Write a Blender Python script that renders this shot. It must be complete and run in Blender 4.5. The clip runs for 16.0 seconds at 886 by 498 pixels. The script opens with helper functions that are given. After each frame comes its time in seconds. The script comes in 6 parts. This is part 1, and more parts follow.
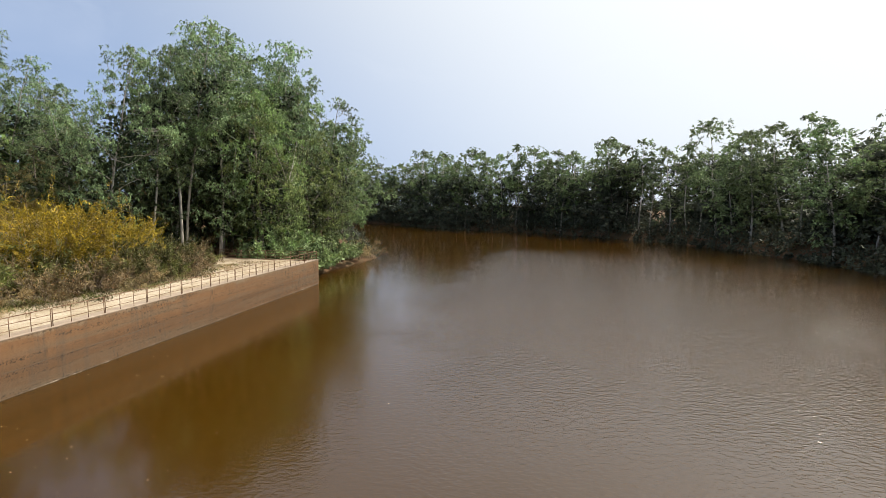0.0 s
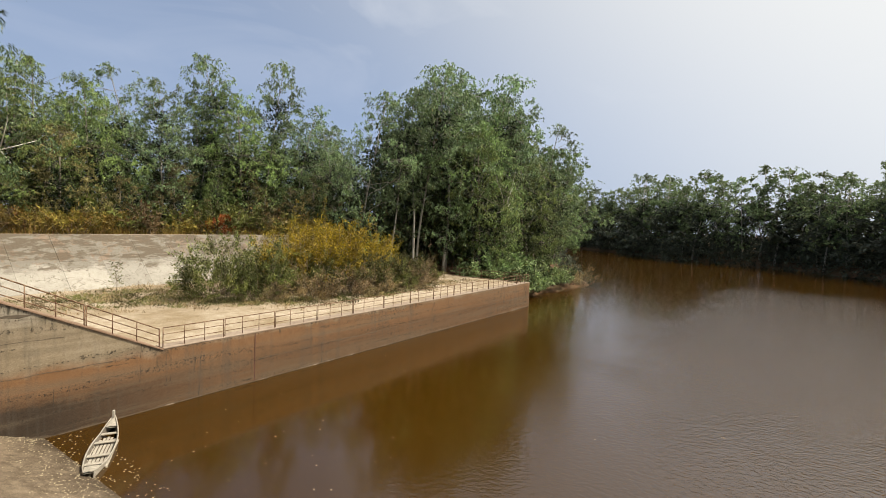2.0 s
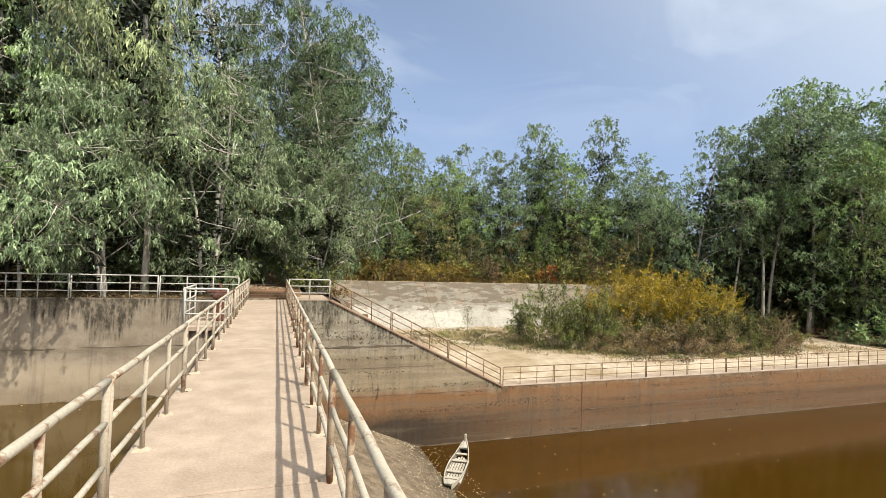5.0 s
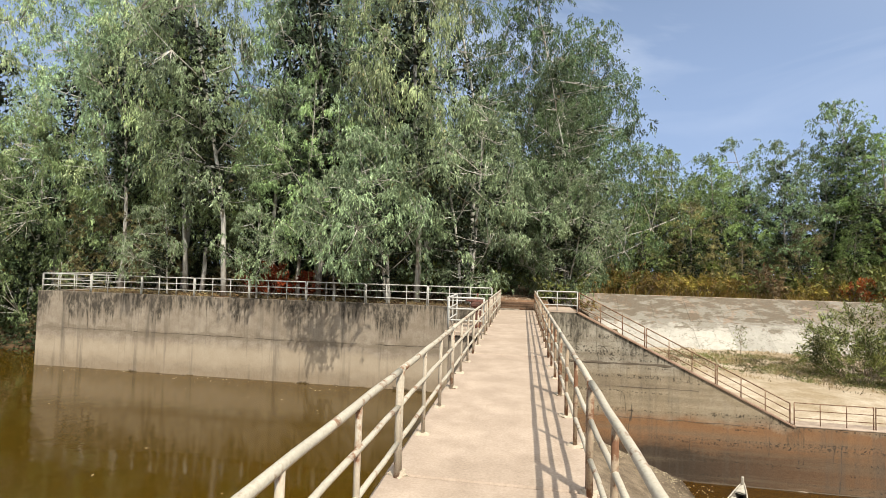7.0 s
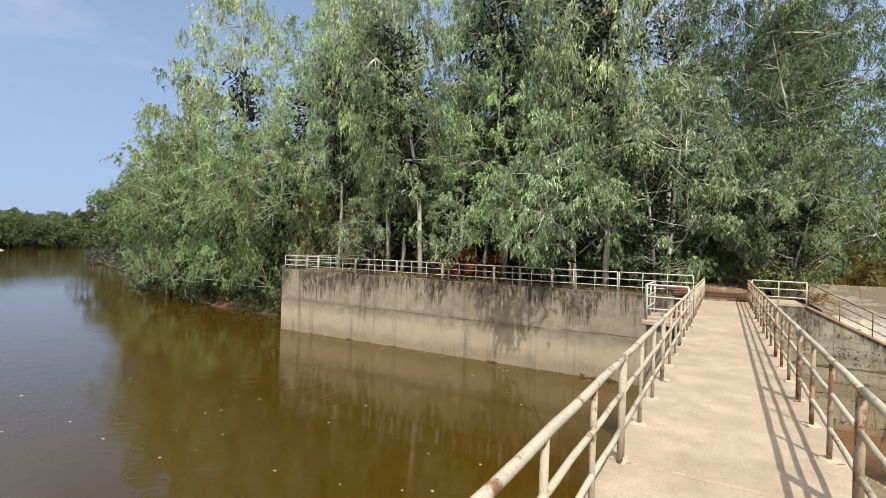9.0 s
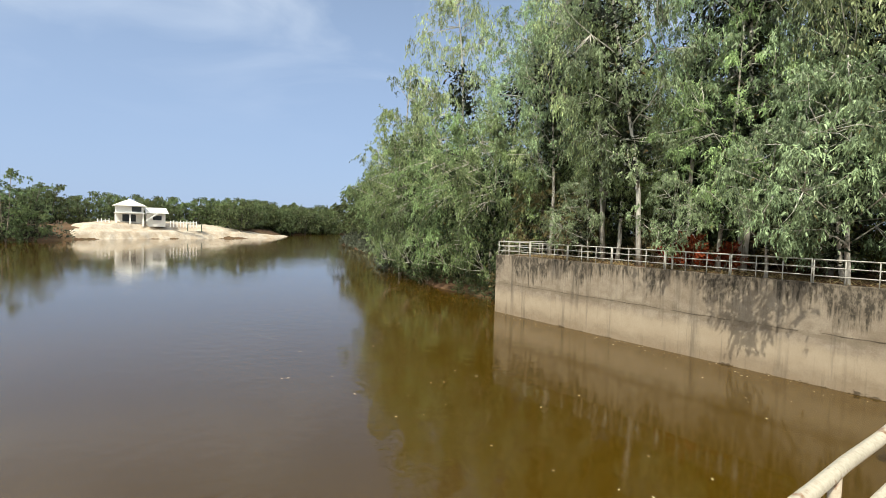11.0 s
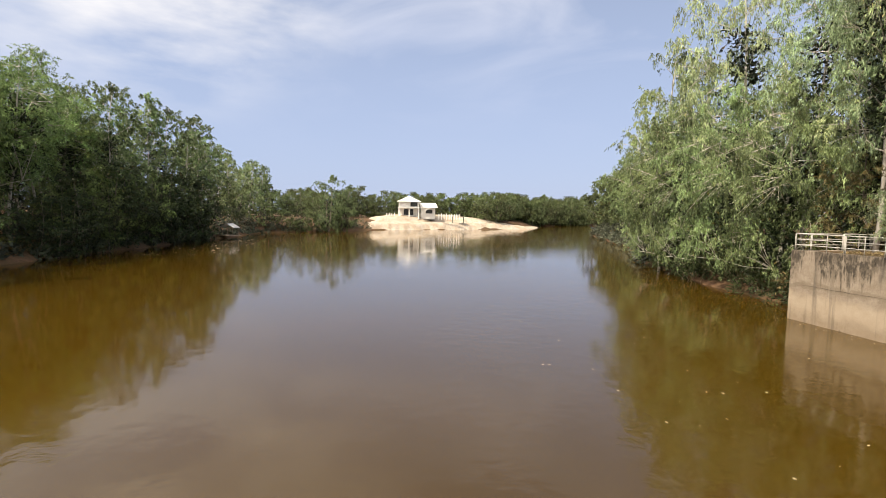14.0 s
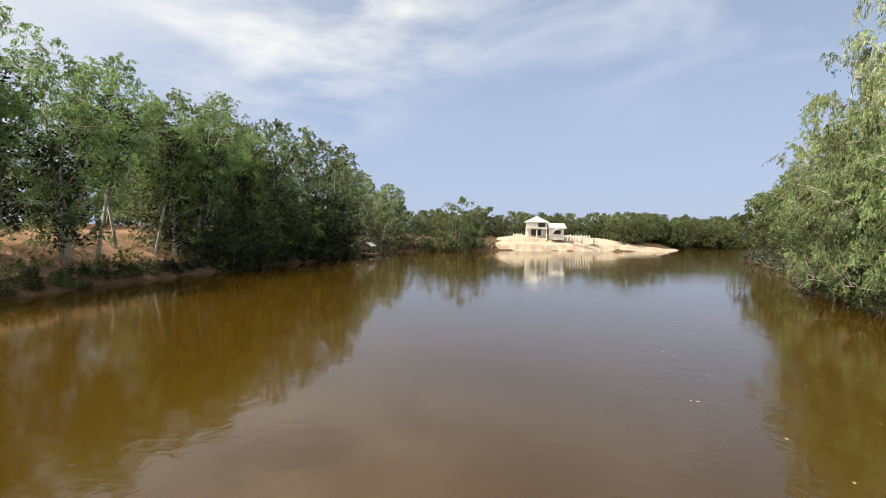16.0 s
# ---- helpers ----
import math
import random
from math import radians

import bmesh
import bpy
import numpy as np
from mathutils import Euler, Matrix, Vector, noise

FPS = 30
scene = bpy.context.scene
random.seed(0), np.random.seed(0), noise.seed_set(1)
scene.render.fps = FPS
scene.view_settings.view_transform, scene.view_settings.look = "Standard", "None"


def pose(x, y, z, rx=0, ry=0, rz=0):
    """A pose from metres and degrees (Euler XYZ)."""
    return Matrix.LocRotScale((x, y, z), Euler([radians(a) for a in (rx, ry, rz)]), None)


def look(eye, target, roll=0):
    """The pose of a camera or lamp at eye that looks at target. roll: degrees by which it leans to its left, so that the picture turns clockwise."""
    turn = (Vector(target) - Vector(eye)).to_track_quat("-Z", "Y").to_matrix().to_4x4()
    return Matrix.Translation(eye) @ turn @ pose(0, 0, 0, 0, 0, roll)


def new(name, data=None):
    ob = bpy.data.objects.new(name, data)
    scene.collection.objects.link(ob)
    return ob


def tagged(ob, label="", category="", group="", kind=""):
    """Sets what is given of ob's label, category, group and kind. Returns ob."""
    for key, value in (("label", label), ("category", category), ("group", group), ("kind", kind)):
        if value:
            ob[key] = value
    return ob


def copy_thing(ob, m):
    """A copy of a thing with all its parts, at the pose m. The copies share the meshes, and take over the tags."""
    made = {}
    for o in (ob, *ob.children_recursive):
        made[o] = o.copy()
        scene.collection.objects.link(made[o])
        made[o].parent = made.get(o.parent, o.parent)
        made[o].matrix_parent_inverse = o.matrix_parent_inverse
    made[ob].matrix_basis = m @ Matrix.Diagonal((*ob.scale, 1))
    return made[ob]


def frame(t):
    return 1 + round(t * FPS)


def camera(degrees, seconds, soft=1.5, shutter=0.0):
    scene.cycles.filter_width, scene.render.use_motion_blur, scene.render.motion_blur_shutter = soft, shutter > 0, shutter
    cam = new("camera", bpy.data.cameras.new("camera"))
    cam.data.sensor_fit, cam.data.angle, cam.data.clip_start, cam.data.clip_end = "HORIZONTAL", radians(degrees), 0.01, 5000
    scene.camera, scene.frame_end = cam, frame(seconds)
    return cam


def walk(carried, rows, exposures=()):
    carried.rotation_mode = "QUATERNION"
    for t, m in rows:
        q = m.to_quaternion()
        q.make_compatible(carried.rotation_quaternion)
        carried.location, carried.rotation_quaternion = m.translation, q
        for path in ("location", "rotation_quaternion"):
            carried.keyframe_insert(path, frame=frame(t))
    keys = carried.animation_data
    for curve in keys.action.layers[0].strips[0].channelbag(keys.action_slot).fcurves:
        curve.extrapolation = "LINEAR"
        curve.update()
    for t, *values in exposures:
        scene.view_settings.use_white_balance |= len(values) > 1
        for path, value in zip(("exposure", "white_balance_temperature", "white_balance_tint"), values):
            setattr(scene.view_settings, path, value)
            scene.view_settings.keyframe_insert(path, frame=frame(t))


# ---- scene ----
cam = camera(84.5, 16.0, soft=0.55)
PATH = [
    (0, (0.736, 0.748, 1.672), (2.697, 1.096, 1.493), 0.2),
    (0.5, (0.68, 0.755, 1.682), (2.577, 1.364, 1.508), 0.6),
    (1, (0.63, 0.76, 1.694), (2.454, 1.564, 1.527), 1.6),
    (1.5, (0.584, 0.769, 1.703), (2.326, 1.741, 1.565), 2.1),
    (2, (0.5, 0.785, 1.706), (2.145, 1.919, 1.609), 2.0),
    (2.5, (0.39, 0.826, 1.721), (1.939, 2.089, 1.653), 1.9),
    (3, (0.271, 0.897, 1.744), (1.693, 2.303, 1.699), 1.8),
    (5.5, (0.228, 0.884, 1.77), (0.653, 2.837, 1.855), 1.5),
    (6, (0.226, 0.893, 1.758), (0.42, 2.881, 1.857), 1.2),
    (6.5, (0.206, 0.879, 1.759), (0.115, 2.874, 1.86), 1.3),
    (7, (0.149, 0.859, 1.744), (-0.177, 2.831, 1.829), 1.6),
    (7.5, (0.055, 0.743, 1.763), (-0.46, 2.674, 1.843), 2.0),
    (8, (-0.02, 0.664, 1.774), (-0.71, 2.54, 1.858), 2.0),
    (8.5, (-0.095, 0.618, 1.762), (-0.953, 2.423, 1.822), 2.2),
    (9, (-0.143, 0.575, 1.754), (-1.144, 2.306, 1.752), 1.9),
    (9.5, (-0.18, 0.573, 1.754), (-1.332, 2.207, 1.703), 1.1),
    (10, (-0.222, 0.623, 1.764), (-1.564, 2.103, 1.69), 1.2),
    (12.5, (-0.288, 0.386, 1.747), (-2.148, 1.113, 1.638), 1.0),
    (13, (-0.294, 0.297, 1.749), (-2.211, 0.856, 1.626), 0.6),
    (13.5, (-0.337, 0.189, 1.741), (-2.294, 0.579, 1.615), 0.8),
    (14, (-0.437, 0.075, 1.733), (-2.417, 0.324, 1.589), 1.0),
    (14.5, (-0.526, -0.033, 1.732), (-2.517, 0.083, 1.589), 1.2),
    (15, (-0.512, -0.117, 1.732), (-2.509, -0.147, 1.622), 1.8),
    (15.5, (-0.424, -0.189, 1.734), (-2.417, -0.331, 1.651), 1.7),
    (16, (-0.29, -0.23, 1.735), (-2.271, -0.494, 1.664), 1.3),
]
EXPOSURES = [(0.0, 0.16, 6700, 6), (2.0, 0.02, 7050, 7), (3.0, 0.05, 7100, 7), (5.5, 0.28, 6550, 5), (8.0, 0.22, 6550, 6), (10.0, 0.17, 6450, 1), (12.5, 0.36, 7150, 7), (14.5, 0.37, 7350, 12), (16.0, 0.30, 7350, 8)]
walk(cam, [(t, look(*p)) for t, *p in PATH], EXPOSURES)

# ---- world, sun ----
SUN = Vector((0.39, -0.54, 0.90)).normalized()          # towards the sun
UP_WATER, DOWN_WATER = -3.92, -6.9                       # water levels above and below the weir
WALL_Y = 23.3                                            # river face of the bank walls
WALL_W, WALL_E, RAMP_W, RAMP_E, TERRACE = -25.55, 50.3, 2.6, 11.2, -4.3

world = bpy.data.worlds.new("world")
scene.world = world
world.use_nodes = True
wn, wl = world.node_tree.nodes, world.node_tree.links
sky = wn.new("ShaderNodeTexSky")
sky.sky_type, sky.sun_disc = "NISHITA", False
sky.sun_elevation = math.asin(SUN.z)
sky.sun_rotation = math.atan2(SUN.x, SUN.y)
sky.air_density, sky.dust_density, sky.ozone_density = 1.0, 1.0, 2.0
w_co = wn.new("ShaderNodeTexCoord")
w_map = wn.new("ShaderNodeMapping")
w_map.inputs["Scale"].default_value = (1.0, 1.3, 3.2)
w_map.inputs["Rotation"].default_value = (0.0, 0.25, 0.6)
w_noise = wn.new("ShaderNodeTexNoise")
w_noise.inputs["Scale"].default_value = 2.1
w_noise.inputs["Detail"].default_value = 6.0
w_noise.inputs["Roughness"].default_value = 0.52
w_noise.inputs["Distortion"].default_value = 0.7
w_ramp = wn.new("ShaderNodeValToRGB")
w_ramp.color_ramp.elements[0].position, w_ramp.color_ramp.elements[1].position = 0.47, 0.80
w_ramp.color_ramp.elements[0].color = (0.05, 0.05, 0.05, 1)
w_ramp.color_ramp.elements[1].color = (0.75, 0.75, 0.75, 1)
w_mix = wn.new("ShaderNodeMixRGB")
w_mix.inputs["Color2"].default_value = (9.6, 9.7, 10.0, 1)
wl.new(w_co.outputs["Generated"], w_map.inputs["Vector"])
wl.new(w_map.outputs["Vector"], w_noise.inputs["Vector"])
wl.new(w_noise.outputs["Fac"], w_ramp.inputs["Fac"])
w_sep = wn.new("ShaderNodeSeparateXYZ")
w_low = wn.new("ShaderNodeMapRange")
w_low.interpolation_type = "SMOOTHSTEP"
w_low.inputs["From Min"].default_value, w_low.inputs["From Max"].default_value = 0.06, 0.42
w_mul = wn.new("ShaderNodeMath")
w_mul.operation = "MULTIPLY"
wl.new(w_co.outputs["Generated"], w_sep.inputs["Vector"])
wl.new(w_sep.outputs["Z"], w_low.inputs["Value"])
wl.new(w_ramp.outputs["Color"], w_mul.inputs[0])
wl.new(w_low.outputs["Result"], w_mul.inputs[1])
wl.new(w_mul.outputs["Value"], w_mix.inputs["Fac"])
wl.new(sky.outputs["Color"], w_mix.inputs["Color1"])
# a streaky white cloud over the upper reach
w_cdot = wn.new("ShaderNodeVectorMath")
w_cdot.operation, w_cdot.inputs[1].default_value = "DOT_PRODUCT", Vector((-0.77, -0.36, 0.53)).normalized()
w_cmask = wn.new("ShaderNodeMapRange")
w_cmask.interpolation_type = "SMOOTHSTEP"
w_cmask.inputs["From Min"].default_value, w_cmask.inputs["From Max"].default_value = 0.90, 0.99
w_cmap = wn.new("ShaderNodeMapping")
w_cmap.inputs["Scale"].default_value = (1.6, 3.0, 9.0)
w_cmap.inputs["Rotation"].default_value = (0.35, 0.0, 0.5)
w_cnoise = wn.new("ShaderNodeTexNoise")
w_cnoise.inputs["Scale"].default_value, w_cnoise.inputs["Detail"].default_value = 1.5, 6.0
w_cramp = wn.new("ShaderNodeValToRGB")
w_cramp.color_ramp.elements[0].position, w_cramp.color_ramp.elements[1].position = 0.40, 0.80
w_cmul = wn.new("ShaderNodeMath")
w_cmul.operation = "MULTIPLY"
w_cloud = wn.new("ShaderNodeMixRGB")
w_cloud.inputs["Color2"].default_value = (9.8, 9.9, 10.1, 1)
wl.new(w_co.outputs["Generated"], w_cdot.inputs[0])
wl.new(w_cdot.outputs["Value"], w_cmask.inputs["Value"])
wl.new(w_co.outputs["Generated"], w_cmap.inputs["Vector"])
wl.new(w_cmap.outputs["Vector"], w_cnoise.inputs["Vector"])
wl.new(w_cnoise.outputs["Fac"], w_cramp.inputs["Fac"])
wl.new(w_cramp.outputs["Color"], w_cmul.inputs[0])
wl.new(w_cmask.outputs["Result"], w_cmul.inputs[1])
wl.new(w_cmul.outputs["Value"], w_cloud.inputs["Fac"])
# pale aureole of thin cloud round the sun
w_dot = wn.new("ShaderNodeVectorMath")
w_dot.operation, w_dot.inputs[1].default_value = "DOT_PRODUCT", SUN
w_veil = wn.new("ShaderNodeMapRange")
w_veil.interpolation_type = "SMOOTHSTEP"
for key, value in (("From Min", 0.02), ("From Max", 0.86), ("To Min", 0.0), ("To Max", 0.85)):
    w_veil.inputs[key].default_value = value
w_mix2 = wn.new("ShaderNodeMixRGB")
w_mix2.inputs["Color2"].default_value = (10.5, 10.6, 10.8, 1)
wl.new(w_co.outputs["Generated"], w_dot.inputs[0])
wl.new(w_dot.outputs["Value"], w_veil.inputs["Value"])
wl.new(w_veil.outputs["Result"], w_mix2.inputs["Fac"])
# pale haze towards the horizon
w_haze = wn.new("ShaderNodeMapRange")
w_haze.interpolation_type = "SMOOTHSTEP"
for key, value in (("From Min", -0.02), ("From Max", 0.95), ("To Min", 0.85), ("To Max", 0.0)):
    w_haze.inputs[key].default_value = value
w_mix3 = wn.new("ShaderNodeMixRGB")
w_mix3.inputs["Color2"].default_value = (3.7, 4.8, 7.6, 1)
wl.new(w_sep.outputs["Z"], w_haze.inputs["Value"])
wl.new(w_haze.outputs["Result"], w_mix3.inputs["Fac"])
wl.new(w_mix.outputs["Color"], w_mix3.inputs["Color1"])
wl.new(w_mix3.outputs["Color"], w_mix2.inputs["Color1"])
# the glare close round the sun
w_near = wn.new("ShaderNodeMapRange")
w_near.interpolation_type = "SMOOTHSTEP"
for key, value in (("From Min", 0.72), ("From Max", 1.0), ("To Min", 0.0), ("To Max", 1.0)):
    w_near.inputs[key].default_value = value
w_glare = wn.new("ShaderNodeMixRGB")
w_glare.blend_type = "ADD"
w_glare.inputs["Color2"].default_value = (9, 8.8, 8.4, 1)
wl.new(w_dot.outputs["Value"], w_near.inputs["Value"])
wl.new(w_near.outputs["Result"], w_glare.inputs["Fac"])
wl.new(w_mix2.outputs["Color"], w_cloud.inputs["Color1"])
wl.new(w_cloud.outputs["Color"], w_glare.inputs["Color1"])
wl.new(w_glare.outputs["Color"], wn["Background"].inputs["Color"])
wn["Background"].inputs["Strength"].default_value = 0.10

sun = new("sun", bpy.data.lights.new("sun", "SUN"))
sun.data.energy, sun.data.angle, sun.data.color = 4.8, radians(0.53), (1.0, 0.93, 0.82)
sun.matrix_world = look(SUN * 60, (0, 0, 0))


# ---- materials ----
def nodes_of(name):
    m = bpy.data.materials.new(name)
    m.use_nodes = True
    t = m.node_tree
    return m, t.nodes, t.links, t.nodes["Principled BSDF"]


def noise_node(n, l, scale, detail=4.0, rough=0.55, stretch=None, vec=None, distort=0.0):
    if vec is None:
        vec = n.new("ShaderNodeTexCoord").outputs["Object"]
    if stretch:
        mp = n.new("ShaderNodeMapping")
        mp.inputs["Scale"].default_value = stretch
        l.new(vec, mp.inputs["Vector"])
        vec = mp.outputs["Vector"]
    t = n.new("ShaderNodeTexNoise")
    t.inputs["Scale"].default_value, t.inputs["Detail"].default_value = scale, detail
    t.inputs["Roughness"].default_value, t.inputs["Distortion"].default_value = rough, distort
    l.new(vec, t.inputs["Vector"])
    return t.outputs["Fac"]


def ramp_node(n, l, fac, *stops):
    r = n.new("ShaderNodeValToRGB")
    e = r.color_ramp.elements
    while len(e) < len(stops):
        e.new(0.5)
    for k, (p, c) in enumerate(stops):
        e[k].position = p
        e[k].color = (*c, 1) if isinstance(c, tuple) else (c, c, c, 1)
    l.new(fac, r.inputs["Fac"])
    return r.outputs["Color"]


def mix_node(n, l, fac, a, b, mode="MIX"):
    m = n.new("ShaderNodeMixRGB")
    m.blend_type = mode
    for s, v in ((m.inputs["Fac"], fac), (m.inputs["Color1"], a), (m.inputs["Color2"], b)):
        if isinstance(v, (int, float)):
            s.default_value = v if s.name == "Fac" else (v, v, v, 1)
        elif isinstance(v, tuple):
            s.default_value = (*v, 1)
        else:
            l.new(v, s)
    return m.outputs["Color"]


def bump_node(n, l, bsdf, height, strength, distance=0.02):
    b = n.new("ShaderNodeBump")
    b.inputs["Strength"].default_value, b.inputs["Distance"].default_value = strength, distance
    l.new(height, b.inputs["Height"])
    l.new(b.outputs["Normal"], bsdf.inputs["Normal"])


def math_node(n, l, op, a, c=0.0, d=0.0):
    k = n.new("ShaderNodeMath")
    k.operation = op
    for s, v in zip(k.inputs, (a, c, d)):
        if isinstance(v, (int, float)):
            s.default_value = v
        else:
            l.new(v, s)
    return k.outputs[0]


def concrete(name, base, dark, stain, rough=0.9, streaks=0.0, bands=(), stain_amount=0.5, relief=0.5, strata=0.0, drips=None, grit=0.35, cracks=0.0):
    """Cast concrete: mottled, with grime patches, run-off streaks, level bands of deposit and mould that drips from the top edge.
    bands: low, high, softness, colour, amount. drips: the top edge x0, z0, x1, z1, how far the mould runs down, its colour."""
    m, n, l, b = nodes_of(name)
    geo = n.new("ShaderNodeNewGeometry").outputs["Position"]
    big = noise_node(n, l, 0.35, 5, 0.6, vec=geo)
    mid = noise_node(n, l, 2.2, 6, 0.65, vec=geo)
    fine = noise_node(n, l, 38.0, 4, 0.6, vec=geo)
    col = mix_node(n, l, ramp_node(n, l, mid, (0.37, 0.0), (0.64, 1.0)), dark, base)
    col = mix_node(n, l, ramp_node(n, l, big, (0.48, 0.0), (0.72, stain_amount)), col, stain)
    z = n.new("ShaderNodeSeparateXYZ")
    l.new(geo, z.inputs["Vector"])
    wav = n.new("ShaderNodeMath")
    wav.operation, wav.inputs[1].default_value = "MULTIPLY_ADD", 1.1
    l.new(noise_node(n, l, 0.8, 8, 0.72, stretch=(1, 1, 1.4), vec=geo), wav.inputs[0])
    l.new(z.outputs["Z"], wav.inputs[2])
    for low, high, soft, tint, amount, *fade in bands:
        a = n.new("ShaderNodeMapRange")
        a.inputs["From Min"].default_value, a.inputs["From Max"].default_value = low + 0.55, low + soft + 0.55
        c = n.new("ShaderNodeMapRange")
        c.inputs["From Min"].default_value, c.inputs["From Max"].default_value = high + 0.55, high - soft + 0.55
        for q in (a, c):
            l.new(wav.outputs[0], q.inputs["Value"])
        k = n.new("ShaderNodeMath")
        k.operation = "MULTIPLY"
        l.new(a.outputs["Result"], k.inputs[0])
        l.new(c.outputs["Result"], k.inputs[1])
        k2 = n.new("ShaderNodeMath")
        k2.operation, k2.inputs[1].default_value = "MULTIPLY", amount
        l.new(k.outputs[0], k2.inputs[0])
        part_ = k2.outputs[0]
        if fade:
            fx = n.new("ShaderNodeMapRange")
            for key, value in (("From Min", fade[0]), ("From Max", fade[1]), ("To Min", 1.0), ("To Max", 0.4)):
                fx.inputs[key].default_value = value
            l.new(z.outputs["X"], fx.inputs["Value"])
            part_ = math_node(n, l, "MULTIPLY", part_, fx.outputs["Result"])
        col = mix_node(n, l, part_, col, tint)
    if strata:
        lay = noise_node(n, l, 1.0, 5, 0.65, stretch=(0.10, 0.10, 2.2), vec=geo)
        col = mix_node(n, l, ramp_node(n, l, lay, (0.44, 0.0), (0.66, strata)), col, (0.15, 0.115, 0.078))
        row = ramp_node(n, l, noise_node(n, l, 1.0, 3, 0.6, stretch=(0.10, 0.10, 4.0), vec=geo), (0.525, 0.0), (0.57, 1.0))
        pock = ramp_node(n, l, noise_node(n, l, 1.0, 4, 0.7, stretch=(12.0, 12.0, 11.0), vec=geo), (0.54, 0.0), (0.59, 1.0))
        pocks = math_node(n, l, "MULTIPLY", math_node(n, l, "MULTIPLY", row, pock), 0.85)
        col = mix_node(n, l, pocks, col, (0.035, 0.028, 0.02))
        crack = ramp_node(n, l, noise_node(n, l, 1.0, 3, 0.55, stretch=(1.15, 1.15, 0.10), vec=geo), (0.485, 0.0), (0.497, 0.8), (0.503, 0.8), (0.515, 0.0))
        broken = ramp_node(n, l, noise_node(n, l, 0.9, 3, 0.6, vec=geo), (0.5, 0.0), (0.6, 1.0))
        col = mix_node(n, l, math_node(n, l, "MULTIPLY", crack, broken), col, (0.05, 0.04, 0.03))
    if cracks:
        line = ramp_node(n, l, noise_node(n, l, 0.8, 4, 0.6, vec=geo, distort=0.7), (0.492, 0.0), (0.499, 1.0), (0.501, 1.0), (0.508, 0.0))
        some = ramp_node(n, l, noise_node(n, l, 0.33, 2, 0.5, vec=geo), (0.5, 0.0), (0.58, cracks))
        col = mix_node(n, l, math_node(n, l, "MULTIPLY", line, some), col, (0.10, 0.075, 0.05))
    if drips:
        dx0, dz0, dx1, dz1, fall_, tint, least = drips
        edge = n.new("ShaderNodeMapRange")
        for key, value in (("From Min", dx0), ("From Max", dx1), ("To Min", dz0), ("To Max", dz1)):
            edge.inputs[key].default_value = value
        l.new(z.outputs["X"], edge.inputs["Value"])
        depth = math_node(n, l, "SUBTRACT", edge.outputs["Result"], z.outputs["Z"])
        runs = math_node(n, l, "ADD", math_node(n, l, "MULTIPLY", noise_node(n, l, 1.0, 5, 0.65, stretch=(7.0, 7.0, 0.5), vec=geo), 0.6),
                         math_node(n, l, "MULTIPLY", noise_node(n, l, 0.5, 3, 0.6, stretch=(1, 1, 0.15), vec=geo), 1.1))
        over = math_node(n, l, "SUBTRACT", runs, math_node(n, l, "MULTIPLY_ADD", depth, 0.12 / fall_, least))
        worn = ramp_node(n, l, noise_node(n, l, 3.0, 6, 0.75, stretch=(1.6, 1.6, 0.7), vec=geo), (0.38, 0.15), (0.56, 1.0))
        past = n.new("ShaderNodeMapRange")
        for key, value in (("From Min", dx1 - 1.0), ("From Max", dx1 + 1.2), ("To Min", 1.0), ("To Max", 0.0)):
            past.inputs[key].default_value = value
        l.new(z.outputs["X"], past.inputs["Value"])
        mould = math_node(n, l, "MULTIPLY", math_node(n, l, "MULTIPLY", ramp_node(n, l, over, (-0.0, 0.0), (0.10, 0.9)), worn), past.outputs["Result"])
        col = mix_node(n, l, mould, col, tint)
    if streaks:
        run = noise_node(n, l, 1.0, 5, 0.62, stretch=(2.6, 2.6, 0.16), vec=geo)
        col = mix_node(n, l, ramp_node(n, l, run, (0.52, 0.0), (0.72, streaks)), col, (0.09, 0.075, 0.06))
    col = mix_node(n, l, grit, col, ramp_node(n, l, fine, (0.3, 0.1), (0.72, 0.9)), "SOFT_LIGHT")
    l.new(col, b.inputs["Base Color"])
    b.inputs["Roughness"].default_value = rough
    b.inputs["Specular IOR Level"].default_value = 0.25
    bump_node(n, l, b, mix_node(n, l, 0.5, fine, mid), relief, 0.02)
    return m


def soil(name, a, c, d, scale=0.6, rough=0.95, relief=0.8):
    m, n, l, b = nodes_of(name)
    geo = n.new("ShaderNodeNewGeometry").outputs["Position"]
    big, mid, fine = (noise_node(n, l, scale * k, 6, 0.65, vec=geo) for k in (0.4, 3.0, 28.0))
    col = mix_node(n, l, ramp_node(n, l, mid, (0.36, 0.0), (0.66, 1.0)), a, c)
    col = mix_node(n, l, ramp_node(n, l, big, (0.42, 0.0), (0.62, 0.85)), col, d)
    col = mix_node(n, l, 0.55, col, ramp_node(n, l, fine, (0.3, 0.15), (0.72, 0.9)), "SOFT_LIGHT")
    l.new(col, b.inputs["Base Color"])
    b.inputs["Roughness"].default_value = rough
    b.inputs["Specular IOR Level"].default_value = 0.15
    bump_node(n, l, b, mix_node(n, l, 0.5, fine, mid), relief, 0.06)
    return m


